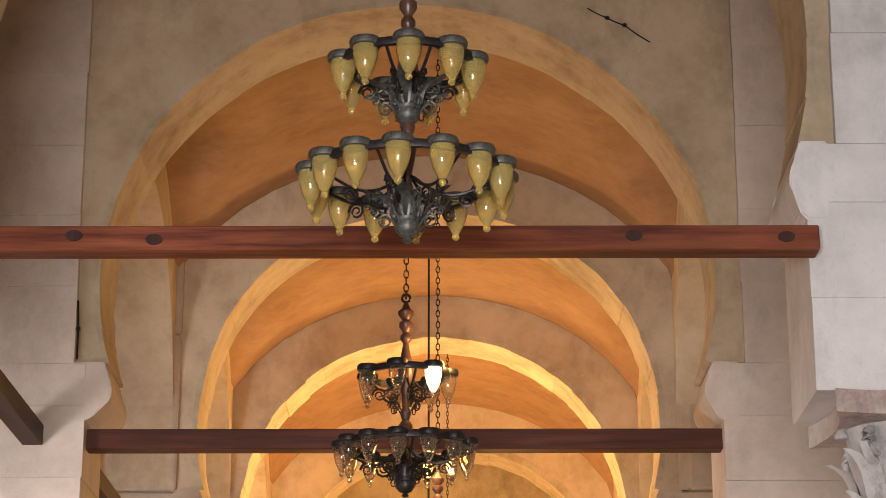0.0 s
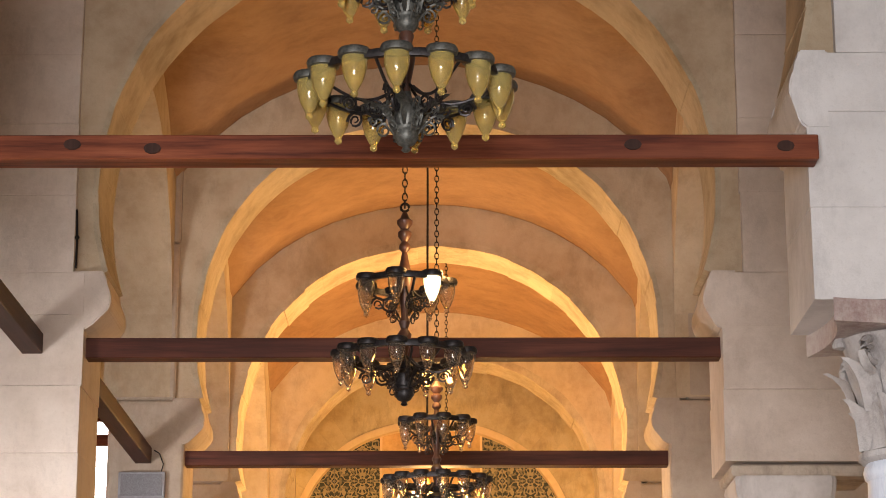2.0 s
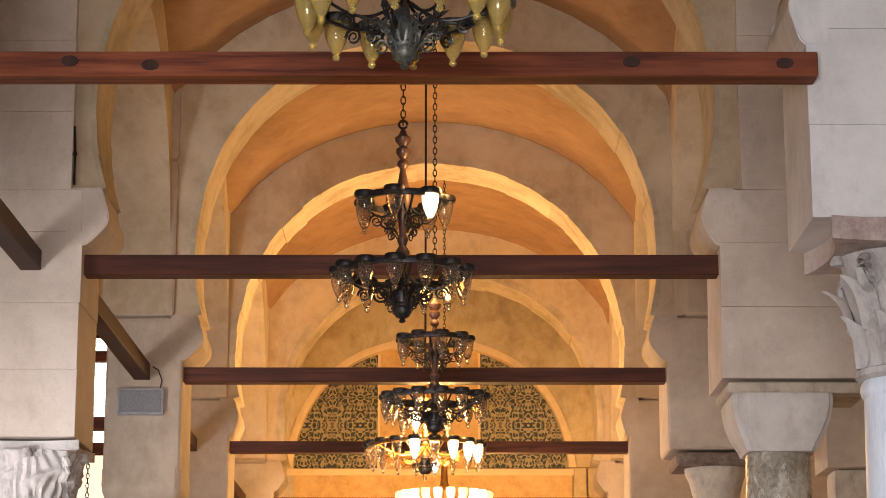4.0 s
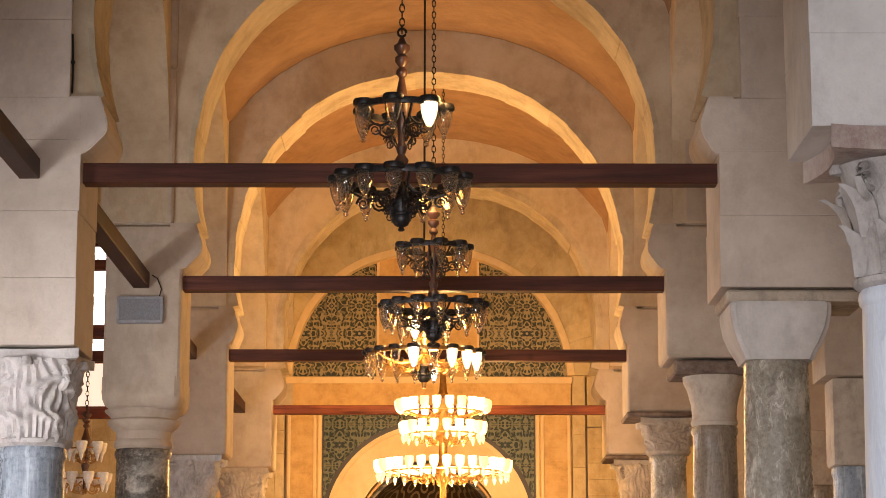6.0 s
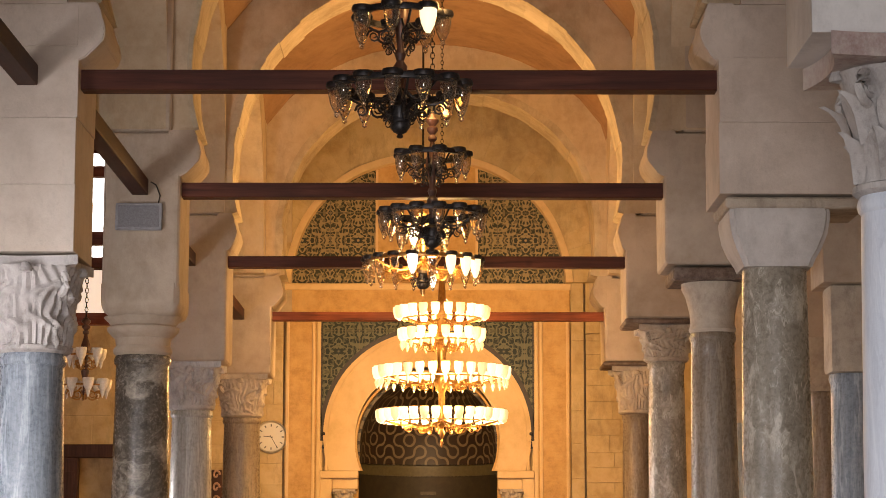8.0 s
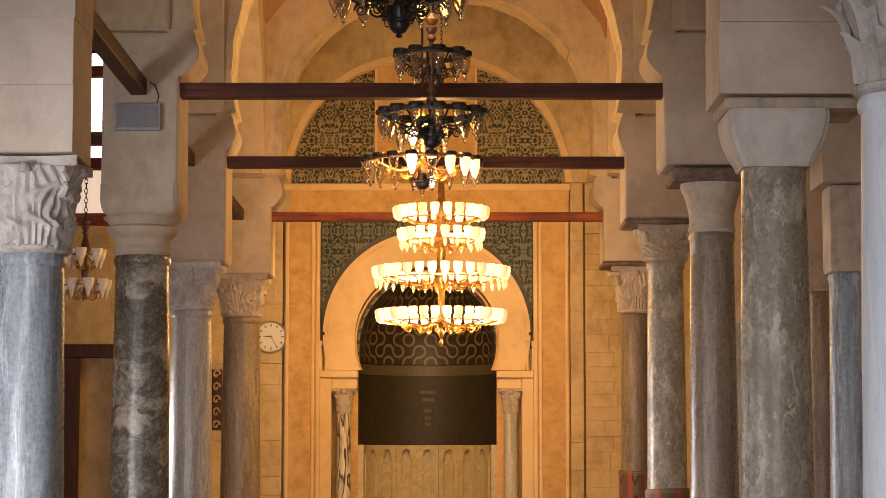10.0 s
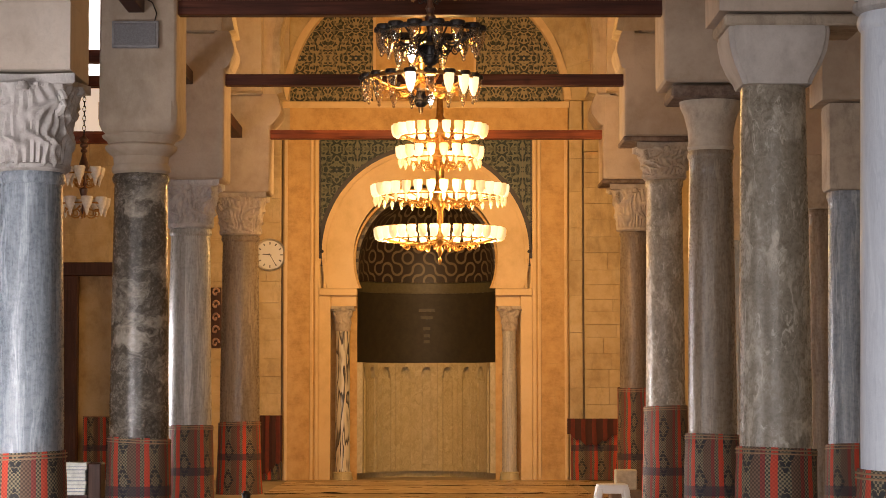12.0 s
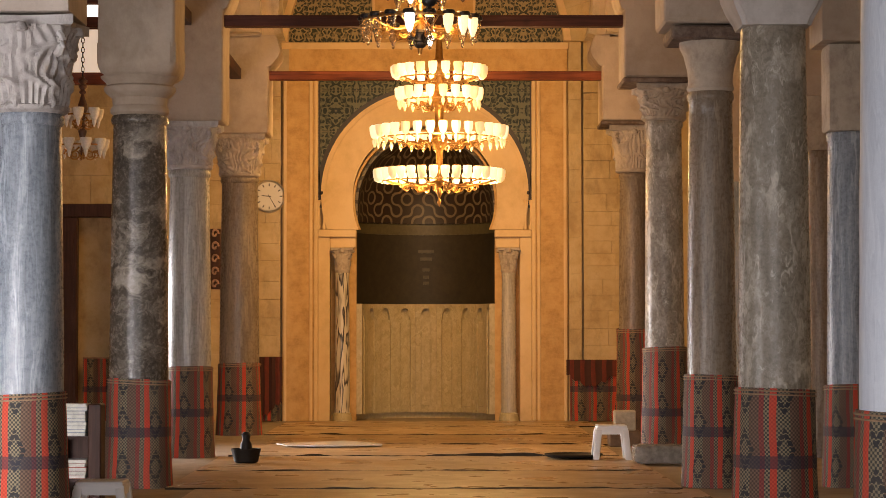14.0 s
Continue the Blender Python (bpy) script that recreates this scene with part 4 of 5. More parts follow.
def niche_shell(z0, z1, r, t=0.08, n=40, m=1):
    bm = bmesh.new()
    grid = []
    for rr in (r, r + t):
        grid.append([[bm.verts.new((rr * math.cos(math.pi * i / n), rr * math.sin(math.pi * i / n), z0 + (z1 - z0) * j / m)) for j in range(m + 1)] for i in range(n + 1)])
    a, b = grid
    for i in range(n):
        for j in range(m):
            bm.faces.new((a[i][j], a[i][j + 1], a[i + 1][j + 1], a[i + 1][j]))
            bm.faces.new((b[i][j], b[i + 1][j], b[i + 1][j + 1], b[i][j + 1]))
        for j in (0, m):
            bm.faces.new((a[i][j], a[i + 1][j], b[i + 1][j], b[i][j]))
    return bm


def set_in(ob):
    ob.location = (MX, NY, 0)
    return ob


set_in(part("niche_panel", niche_shell(1.88, 3.02, NR, 0.08), GREEN_PANEL, qibla, "dark carved panel", smooth=True))
set_in(part("niche_frieze", niche_shell(3.022, 3.2, NR + 0.01, 0.08), plain("dull_green_band", (0.09, 0.075, 0.035), 0.5), qibla, smooth=True))
bm = bmesh.new()
rows = []
for j in range(15):
    e = math.pi / 2 * j / 14
    rows.append([bm.verts.new(((NR + 0.02) * math.cos(math.pi * i / 40) * math.cos(e), (NR + 0.02) * math.sin(math.pi * i / 40) * math.cos(e), 3.45 + (NR + 0.05) * math.sin(e))) for i in range(41)])
low = [bm.verts.new((v.co.x, v.co.y, 3.202)) for v in rows[0]]
rows.insert(0, low)
for a, b in zip(rows, rows[1:]):
    for i in range(40):
        bm.faces.new((a[i], a[i + 1], b[i + 1], b[i]))
bmesh.ops.remove_doubles(bm, verts=bm.verts[:], dist=0.0005)
g = bmesh.ops.solidify(bm, geom=bm.faces[:], thickness=0.05)
set_in(part("niche_half_dome", bm, SCROLL, qibla, "dark half dome with curling gilt tendrils", smooth=True))
# text rows on the dark panel that cannot be read
for z, w in ((2.72, 0.13), (2.6, 0.1), (2.42, 0.06), (2.3, 0.05), (2.2, 0.05)):
    part("inscription_bar", boxed(MX - w, MX + w, NY + NR - 0.02, NY + NR - 0.005, z, z + 0.05), plain("worn_gilt", (0.06, 0.045, 0.02), 0.5), qibla)
# fluted marble panels with shell heads
np_ = 9
for k in range(np_):
    span = math.pi / np_
    u = span * NR
    bm = arch_wall(bmesh.new(), [(-u * 0.28, 0.1)] + horseshoe(0, 1.7, u * 0.28, 1.7, 12) + [(u * 0.28, 0.1)], -u / 2 + 0.002, u / 2 - 0.002, 1.87, -0.1, 0.0, rows=1)
    box(bm, -u * 0.29, u * 0.29, -0.07, 0.0, 0.1, 1.62)
    box(bm, -u * 0.2, u * 0.2, -0.085, -0.068, 0.2, 1.57, bevel=0.006)
    for v in bm.verts:
        ang = span * (k + 0.5) + v.co.x / NR
        rr = NR + v.co.y
        v.co = Vector((rr * math.cos(ang), rr * math.sin(ang), v.co.z))
    set_in(part("marble_panel", bm, PANEL_MARBLE, qibla))
set_in(part("marble_backing", niche_shell(0, 1.875, NR + 0.004, 0.1), PANEL_MARBLE, qibla, smooth=True))
part("niche_closing", boxed(MX - 1.6, MX + 1.6, QY + 1.75, QY + 1.99, 0, 4.75), QIBLA, qibla)

# ---- chandeliers ----
def lamp_meshes(h, d, mat, cap_mat):
    """Glass cup, its rim cap and its bottom drop, shared by the lamps of one size."""
    out = [(d * 0.44, 0), (d * 0.47, -h * 0.12), (d * 0.46, -h * 0.3), (d * 0.36, -h * 0.55), (d * 0.2, -h * 0.76), (d * 0.11, -h * 0.84)]
    t = d * 0.03
    prof = out + [(max(0.002, r - t), z + (t if r < d * 0.15 else 0)) for r, z in out[::-1]]
    gl = mesh_of("lamp_glass", lathe(bmesh.new(), prof, 18, close=False), mat, True)
    cap = mesh_of("rim_cap", lathe(bmesh.new(), [(d * 0.46, -0.018), (d * 0.58, -0.014), (d * 0.61, 0.014), (d * 0.55, 0.034), (d * 0.3, 0.04), (d * 0.3, 0.02), (d * 0.42, 0.016), (d * 0.44, -0.01)], 18, close=False), cap_mat, True)
    drop = mesh_of("glass_drop", lathe(bmesh.new(), [(0.004, -h * 0.82), (d * 0.1, -h * 0.845), (d * 0.15, -h * 0.9), (d * 0.13, -h * 0.955), (d * 0.05, -h * 0.985), (0.004, -h)], 12, close=False), mat, True)
    return gl, cap, drop


def hang_lamp(parent, meshes, x, y, z, lit=None):
    gl, cap, drop = meshes
    g = new("lamp", lit or gl)
    g.parent, g.location = parent, (x, y, z)
    for nm, me in (("rim_cap", cap), ("glass_drop", drop)):
        o = new(nm, me)
        o.parent = g
    return g


def chain_mesh(z0, z1, link=0.075, w=0.02, r=0.006):
    bm = bmesh.new()
    n = max(1, int((z1 - z0) / (link * 0.8)))
    step = (z1 - z0) / n
    for k in range(n):
        c = z0 + (k + 0.5) * step
        pts = []
        for q in range(10):
            a = 2 * math.pi * q / 10
            u, v = w * math.cos(a), (step * 0.62) * math.sin(a)
            pts.append((u if k % 2 else 0, 0 if k % 2 else u, c + v))
        tube(bm, pts, r, 5, closed=True)
    return bm


def ring_mesh(r, h=0.05, t=0.018):
    return lathe(bmesh.new(), [(r - t, -h / 2), (r + t, -h / 2), (r + t * 1.3, 0), (r + t, h / 2), (r - t, h / 2), (r - t, -h / 2)], 48, close=False)


def scroll_arm(r, rise, mat):
    """An S-shaped bracket from the stem to the ring, with a curl."""
    pts = []
    for k in range(13):
        s = k / 12
        pts.append((0.04 + (r - 0.04) * s, 0, -rise * math.sin(math.pi * s) * (1 - 0.45 * s)))
    bm = tube(bmesh.new(), pts, 0.011, 6)
    for c, sgn, size in ((0.34 * r, -1, 0.07), (0.62 * r, 1, 0.06)):
        curl = []
        for k in range(18):
            s = k / 17
            a = s * 3.6 * math.pi
            q = size * (1 - 0.8 * s)
            curl.append((c + q * math.cos(a), 0, -rise * 0.9 + sgn * q * math.sin(a) - 0.02))
        tube(bm, curl, [0.011 * (1 - 0.5 * k / 17) for k in range(18)], 5)
    return mesh_of("arm", bm, mat, True)


def curled_bracket(mat):
    """A wrought scroll that stands off an urn, with a curl at each end and one in its hollow."""
    bm = bmesh.new()
    for cx, cz, size, turn, way in ((0.15, 0.06, 0.06, -0.5, 1), (0.14, -0.07, 0.05, 0.6, -1), (0.21, -0.01, 0.032, 0.1, 1)):
        pts = []
        for k in range(16):
            q = k / 15
            a = math.pi * (turn + way * 3.0 * q)
            rr = size * (1 - 0.78 * q)
            pts.append((cx + rr * math.cos(a), 0.012 * math.sin(6 * q), cz + rr * math.sin(a)))
        tube(bm, pts, [0.009 * (1 - 0.5 * k / 15) for k in range(16)], 5)
    tube(bm, [(0.075, 0, 0.09), (0.12, 0, 0.1), (0.19, 0, 0.05), (0.15, 0, -0.02), (0.1, 0, -0.06), (0.075, 0, -0.1)], 0.008, 5)
    return mesh_of("bracket", bm, mat, True)


def chandelier(label, x, y, tiers, top, stem, low, cap_mat, body_mat, glass_mat, lamp_size, hang, s, lit=(), phase=0.0, stem_mat=None, white=(), rod=False):
    """tiers: radius, height of the lamp rims, number of lamps. lit: tier and lamp numbers that burn.
    s: size against the drawn one."""
    ch = thing("chandelier", label, "chandelier", (x * s, y * s, EYE * (1 - s)), group="nave chandeliers")
    ch.scale = (s, s, s)
    peak = EYE + (hang - EYE) / s
    if rod:
        part("rod", tube(bmesh.new(), [(0, 0, top), (0, 0, peak)], 0.014, 8), IRON, ch)
    else:
        part("chain", chain_mesh(top, peak), IRON, ch)
    part("stem", lathe(bmesh.new(), stem, 20), stem_mat or body_mat, ch, smooth=True)
    part("hook", tube(bmesh.new(), [(0.035 * math.cos(a / 10 * 2 * math.pi), 0, top - 0.0 + 0.035 * math.sin(a / 10 * 2 * math.pi)) for a in range(10)], 0.011, 6, closed=True), IRON, ch)
    h, d = lamp_size
    ms = lamp_meshes(h, d, glass_mat, cap_mat)
    burning, cold = lamp_meshes(h, d, LIT, cap_mat)[0], lamp_meshes(h, d, LIT_WHITE, cap_mat)[0]
    for ti, (r, z, n) in enumerate(tiers):
        ring = part("ring", ring_mesh(r), body_mat, ch, smooth=True)
        ring.location.z = z - 0.01
        arm = scroll_arm(r, 0.16, body_mat)
        for k in range(n):
            a = 2 * math.pi * (k + (phase[ti] if isinstance(phase, tuple) else phase)) / n - math.pi / 2
            hang_lamp(ch, ms, r * math.cos(a), r * math.sin(a), z, burning if (ti, k) in lit else cold if (ti, k) in white else None)
            if k % 2 == 0:
                o = new("arm", arm)
                o.parent, o.location, o.rotation_euler = ch, (0, 0, z - 0.02), (0, 0, a + math.pi / n)
    # leafy urn at the foot of each tier
    for ti, (r, z, n) in enumerate(tiers):
        slim = low <= 0.55 and ti == 0
        urn = None if slim else part("urn", lathe(bmesh.new(), [(0.015, -0.56 * low), (0.03, -0.54 * low), (0.02, -0.5 * low), (0.055, -0.47 * low), (0.078, -0.4 * low), (0.076, -0.34 * low), (0.086, -0.32 * low), (0.086, -0.29 * low), (0.074, -0.27 * low), (0.08, -0.12 * low), (0.092, -0.09 * low), (0.07, -0.04 * low), (0.04, 0.0), (0.03, 0.06)], 24), cap_mat, ch, smooth=True)
        if urn:
            urn.location.z = z - 0.12
        bm = bmesh.new()
        leaf(bm, 0.0, 0.085, 0.0, 0.17, 0.026, 0.2, 0.05)
        one = mesh_of("leaf", bm, cap_mat, True)
        bracket = curled_bracket(cap_mat)
        for k in range(6 if low > 0.55 else 4):
            for nm, me, turn in (("leaf", one, 0.4), ("bracket", bracket, 0.92))[1 if slim else 0:]:
                o = new(nm, me)
                o.parent, o.location, o.rotation_euler = ch, (0, 0, z - (0.3 if nm == "leaf" else 0.24)), (0, 0, 2 * math.pi * k / (6 if low > 0.55 else 4) + turn)
                if low <= 0.55:
                    o.scale = (0.8, 0.8, 0.8)
    return ch


def spindle(z0, z1, w=0.045):
    """A turned stem with beads, from z0 up to z1."""
    p, prof = (z1 - z0), []
    for s, r in ((0, 0.4), (0.05, 0.6), (0.1, 0.5), (0.2, 0.6), (0.28, 1.1), (0.31, 1.2), (0.34, 0.6), (0.38, 1.0), (0.41, 0.55), (0.5, 0.8), (0.58, 1.35), (0.64, 1.3), (0.7, 0.85), (0.77, 0.45), (0.79, 0.95), (0.81, 0.95), (0.83, 0.5), (0.86, 1.15), (0.885, 1.15), (0.9, 0.6), (0.93, 1.3), (0.95, 1.35), (0.965, 0.8), (1, 0.35)):
        prof.append((w * r, z0 + p * s))
    return prof


chandelier("bronze two-tier chandelier with amber glass lamps", -0.25, 13.5, [(0.42, 6.88, 9), (0.61, 6.13, 14)], 7.55, spindle(5.8, 7.5, 0.05), 0.6, VERDIGRIS, BRONZE, AMBER, (0.275, 0.172), CEIL + 0.32, 0.67, phase=(0.04, 0.83), stem_mat=TURNED)
chandelier("dark two-tier chandelier with clear glass lamps and one burning", -0.345, 18.2, [(0.35, 6.01, 7), (0.52, 5.4, 13)], 6.66, spindle(5.1, 6.62, 0.05), 0.55, BRONZE, BRONZE, CLEAR, (0.262, 0.15), 8.84, 0.742, lit={(0, 0)}, phase=0.8, stem_mat=TURNED)
chandelier("dark two-tier chandelier with smoky glass lamps", -0.1, 23.0, [(0.34, 5.73, 9), (0.5, 5.12, 14)], 6.2, spindle(4.85, 6.16, 0.05), 0.5, BRONZE, BRONZE, CLEAR, (0.27, 0.135), 8.84, 0.79, phase=0.3, stem_mat=TURNED)
chandelier("gilded chandelier with a ring of lamps, some burning", -0.24, 28.2, [(0.3, 5.75, 8), (0.7, 5.34, 18)], 6.2, spindle(4.9, 6.1, 0.055), 0.5, BRONZE, GOLD, CLEAR, (0.3, 0.14), 8.84, 0.816, lit={(1, 2), (1, 3), (1, 1)}, phase=0.5, white={(0, 0), (0, 7), (1, 17), (1, 8)}, rod=True)

great = thing("great_chandelier", "large gilded chandelier with four rings of burning lamps", "chandelier", (0.0, 33.5 * 0.843, EYE * (1 - 0.843)))
great.scale = (0.843,) * 3
part("chain", chain_mesh(6.1, EYE + (8.84 - EYE) / 0.843), IRON, great)
part("stem", lathe(bmesh.new(), [(0.01, 3.4), (0.03, 3.44), (0.05, 3.5), (0.025, 3.56), (0.06, 3.62), (0.08, 3.7), (0.05, 3.8), (0.05, 4.1), (0.1, 4.18), (0.13, 4.3), (0.09, 4.4), (0.06, 4.5), (0.07, 4.75), (0.14, 4.85), (0.1, 4.95), (0.07, 5.05), (0.09, 5.3), (0.12, 5.4), (0.06, 5.5), (0.04, 5.8), (0.02, 6.1)], 24), GOLD, great, smooth=True)
part("finial", lathe(bmesh.new(), [(0.003, 3.28), (0.015, 3.31), (0.03, 3.35), (0.012, 3.4)], 12), GOLD, great, smooth=True)
cup = mesh_of("lit_cup", lathe(bmesh.new(), [(0.06, 0.0), (0.068, -0.025), (0.06, -0.11), (0.04, -0.165), (0.012, -0.185)], 12, close=False), LIT, True)
warm_cup = mesh_of("warm_cup", lathe(bmesh.new(), [(0.06, 0.0), (0.068, -0.025), (0.06, -0.11), (0.04, -0.165), (0.012, -0.185)], 12, close=False), LIT_SOFT, True)
cap_rim = mesh_of("rim", lathe(bmesh.new(), [(0.06, 0.001), (0.062, 0.003), (0.062, 0.007), (0.045, 0.009), (0.02, 0.012)], 12), GOLD, True)
pend = mesh_of("pendant_drop", lathe(bmesh.new(), [(0.008, -0.19), (0.024, -0.205), (0.03, -0.235), (0.016, -0.28), (0.004, -0.31)], 10, close=False), LIT_SOFT, True)
for r, z, n, dr in ((0.66, 5.37, 22, 0), (0.6, 5.04, 20, 1), (0.97, 4.47, 32, 1), (0.92, 3.83, 34, 0)):
    ring = part("ring", ring_mesh(r - 0.075, 0.02, 0.007), GOLD, great, smooth=True)
    ring.location.z = z - 0.18
    arm = scroll_arm(r - 0.07, 0.1, GOLD)
    for k in range(n):
        a = 2 * math.pi * (k + 0.3 * dr) / n
        g = new("lamp", warm_cup if (k * 7) % 3 == 0 else cup)
        g.parent, g.location = great, (r * math.cos(a), r * math.sin(a), z)
        o = new("rim", cap_rim)
        o.parent = g
        if dr:
            o = new("pendant_drop", pend)
            o.parent = g
        if k % 3 == 0:
            o = new("arm", arm)
            o.parent, o.location, o.rotation_euler = great, (0, 0, z - 0.16), (0, 0, a)

# a small chandelier in the side aisle
small = thing("small_chandelier", "small turned-wood chandelier with white glass cups", "chandelier", (-4.43, 28.0, 0))
part("stem", lathe(bmesh.new(), spindle(3.62, 4.6, 0.045), 16), TURNED, small, smooth=True)
part("chain", chain_mesh(4.6, CEIL + 0.3), IRON, small)
wcup = mesh_of("glass_cup", lathe(bmesh.new(), [(0.07, 0.0), (0.075, -0.02), (0.06, -0.1), (0.03, -0.15), (0.02, -0.2), (0.004, -0.24)], 14, close=False), plain("milk_glass", (0.8, 0.75, 0.68), 0.2), True)
for r, z, n in ((0.2, 4.2, 6), (0.27, 3.82, 8)):
    part("ring", ring_mesh(r, 0.02, 0.008), GOLD, small).location.z = z - 0.08
    for k in range(n):
        a = 2 * math.pi * (k + 0.4) / n
        g = new("lamp", wcup)
        g.parent, g.location = small, (r * math.cos(a), r * math.sin(a), z)
    arm = scroll_arm(r, 0.08, GOLD)
    for k in range(0, n, 2):
        o = new("arm", arm)
        o.parent, o.location, o.rotation_euler = small, (0, 0, z - 0.1), (0, 0, 2 * math.pi * (k + 0.4) / n)

# ---- woven mats ----
WOVEN = woven("woven_rush_mat", 0.29)
WOVEN_FLAT = woven("woven_wall_mat", 0.0, 0.3, 0.75)
def striped_cloth(name):
    m, N, L, B = nodes_of(name)
    u, v = sheet_coords(N, L, 0.0)
    p = mth(N, L, "FRACT", mth(N, L, "DIVIDE", mth(N, L, "MULTIPLY_ADD", tex_noise(N, L, where(N), 3, 2, 0.5), 0.05, u), 0.17))
    col = mixc(N, L, band(N, L, p, 0.1, 0.5), (0.04, 0.014, 0.012), (0.2, 0.03, 0.018))
    L.new(mixc(N, L, tex_noise(N, L, where(N), 14, 5, 0.6), col, (0.07, 0.022, 0.016)), B.inputs["Base Color"])
    B.inputs["Roughness"].default_value = 0.9
    return m


VALANCE = striped_cloth("dark_red_striped_cloth")
HEM = plain("tan_hem_cord", (0.32, 0.2, 0.12), 0.8)
for key, r, top in (("a", 0.275, 1.0), ("b", 0.29, 1.0), ("c", 0.27, 1.03), ("d", 0.29, 0.99), ("r1", 0.28, 1.03), ("r2", 0.285, 1.03), ("r3", 0.255, 1.03), ("r4", 0.25, 1.25), ("r5", 0.23, 1.47), ("r3b", 0.235, 0.94)):
    c = C[key]
    mat = thing("column_mat", "red-striped woven rush mat wrapped round a column foot", "mat", (c.location.x, c.location.y, 0), group="column mats")
    bm = bmesh.new()
    rng = random.Random(key)
    ph = rng.uniform(0, 6)
    prof = [(r + 0.035, 0.002), (r + 0.028, 0.12), (r + 0.016, 0.4), (r + 0.008, 0.7), (r, top - 0.02), (r, top), (r - 0.012, top), (r - 0.012, top - 0.2)]
    lathe(bm, prof, 48, close=False)
    for v in bm.verts:
        a = math.atan2(v.co.y, v.co.x)
        s = 1 + 0.012 * math.sin(3 * a + ph + v.co.z * 3) + 0.008 * math.sin(7 * a - ph + 5 * v.co.z)
        v.co.x, v.co.y = v.co.x * s, v.co.y * s
        if v.co.z > 0.9 * top:
            v.co.z += 0.012 * math.sin(a + ph)
    part("weave", bm, WOVEN, mat, smooth=True)
    for dz in (0.02, 0.045):
        part("hem", tube(bmesh.new(), [((r + 0.006) * (1 + 0.012 * math.sin(3 * a + ph + (top - dz) * 3) + 0.008 * math.sin(7 * a - ph + 5 * (top - dz))) * math.cos(a), (r + 0.006) * (1 + 0.012 * math.sin(3 * a + ph + (top - dz) * 3) + 0.008 * math.sin(7 * a - ph + 5 * (top - dz))) * math.sin(a), top - dz + 0.012 * math.sin(a + ph)) for a in [2 * math.pi * k / 40 for k in range(40)]], 0.006, 5, closed=True), HEM, mat)

for x0, x1, top in ((-2.92, -2.52, 1.0), (2.07, 2.85, 0.95), (-5.64, -5.1, 1.0)):
    wm = thing("wall_mat", "red and dark striped woven mat hung along the wall foot", "mat", (x0, QY - 0.2, 0), group="wall mats")
    bm = bmesh.new()
    n = 18
    w = x1 - x0
    rows = [[bm.verts.new((w * i / n, 0.012 * math.sin(i * 1.3) + q, z)) for i in range(n + 1)] for q, z in ((0, 0.01), (-0.01, 0.5), (0, top), (0.015, top), (0.015, 0.01))]
    for a in range(5):
        p, s = rows[a], rows[(a + 1) % 5]
        for i in range(n):
            bm.faces.new((p[i], p[i + 1], s[i + 1], s[i]))
    part("weave", bm, WOVEN_FLAT, wm)
    part("hem", boxed(0, w, -0.02, 0.03, top, top + 0.025, bevel=0.006), HEM, wm)
    if x0 > -5:
        bm = bmesh.new()
        drop = 0.3 + 0.5 * (x0 < 0)
        rows = [[bm.verts.new((w * (i / n * 1.16 - 0.08), -0.04 - 0.015 * math.sin(i * 1.7) - q, top + 0.03 if z else top - drop + 0.09 * math.sin(i * 0.35 + 2) + 0.03 * math.sin(i * 1.9))) for i in range(n + 1)] for q, z in ((0, 1), (0.012, 0), (0.0, 0), (-0.01, 1))]
        for a in range(4):
            p, s = rows[a], rows[(a + 1) % 4]
            for i in range(n):
                bm.faces.new((p[i], p[i + 1], s[i + 1], s[i]))
        part("valance", bm, VALANCE, wm, "dark red cloth with a ragged lower edge", smooth=True)

# ---- floor mats ----
def straw(name, dark, mid, light):
    m, N, L, B = nodes_of(name)
    vec = where(N)
    g = tex_noise(N, L, vec, 3.0, 7, 0.7, (0.6, 14, 4))
    big = tex_noise(N, L, vec, 1.2, 4, 0.6)
    rnd = N.new("ShaderNodeObjectInfo").outputs["Random"]
    col = ramp(N, L, g, [(0.3, dark), (0.5, mid), (0.7, light)])
    col = mixc(N, L, ramp(N, L, big, [(0.4, (0, 0, 0)), (0.7, (0.6,) * 3)]), col, dark)
    col = mixc(N, L, 1.0, col, ramp(N, L, rnd, [(0, (0.75, 0.7, 0.66)), (0.5, (1, 1, 1)), (1, (1.2, 1.24, 1.3))]), "MULTIPLY")
    L.new(col, B.inputs["Base Color"])
    L.new(ramp(N, L, big, [(0.35, (0.22,) * 3), (0.65, (0.5,) * 3)]), B.inputs["Roughness"])
    bump(N, L, B, g, 0.5, 0.006)
    return m


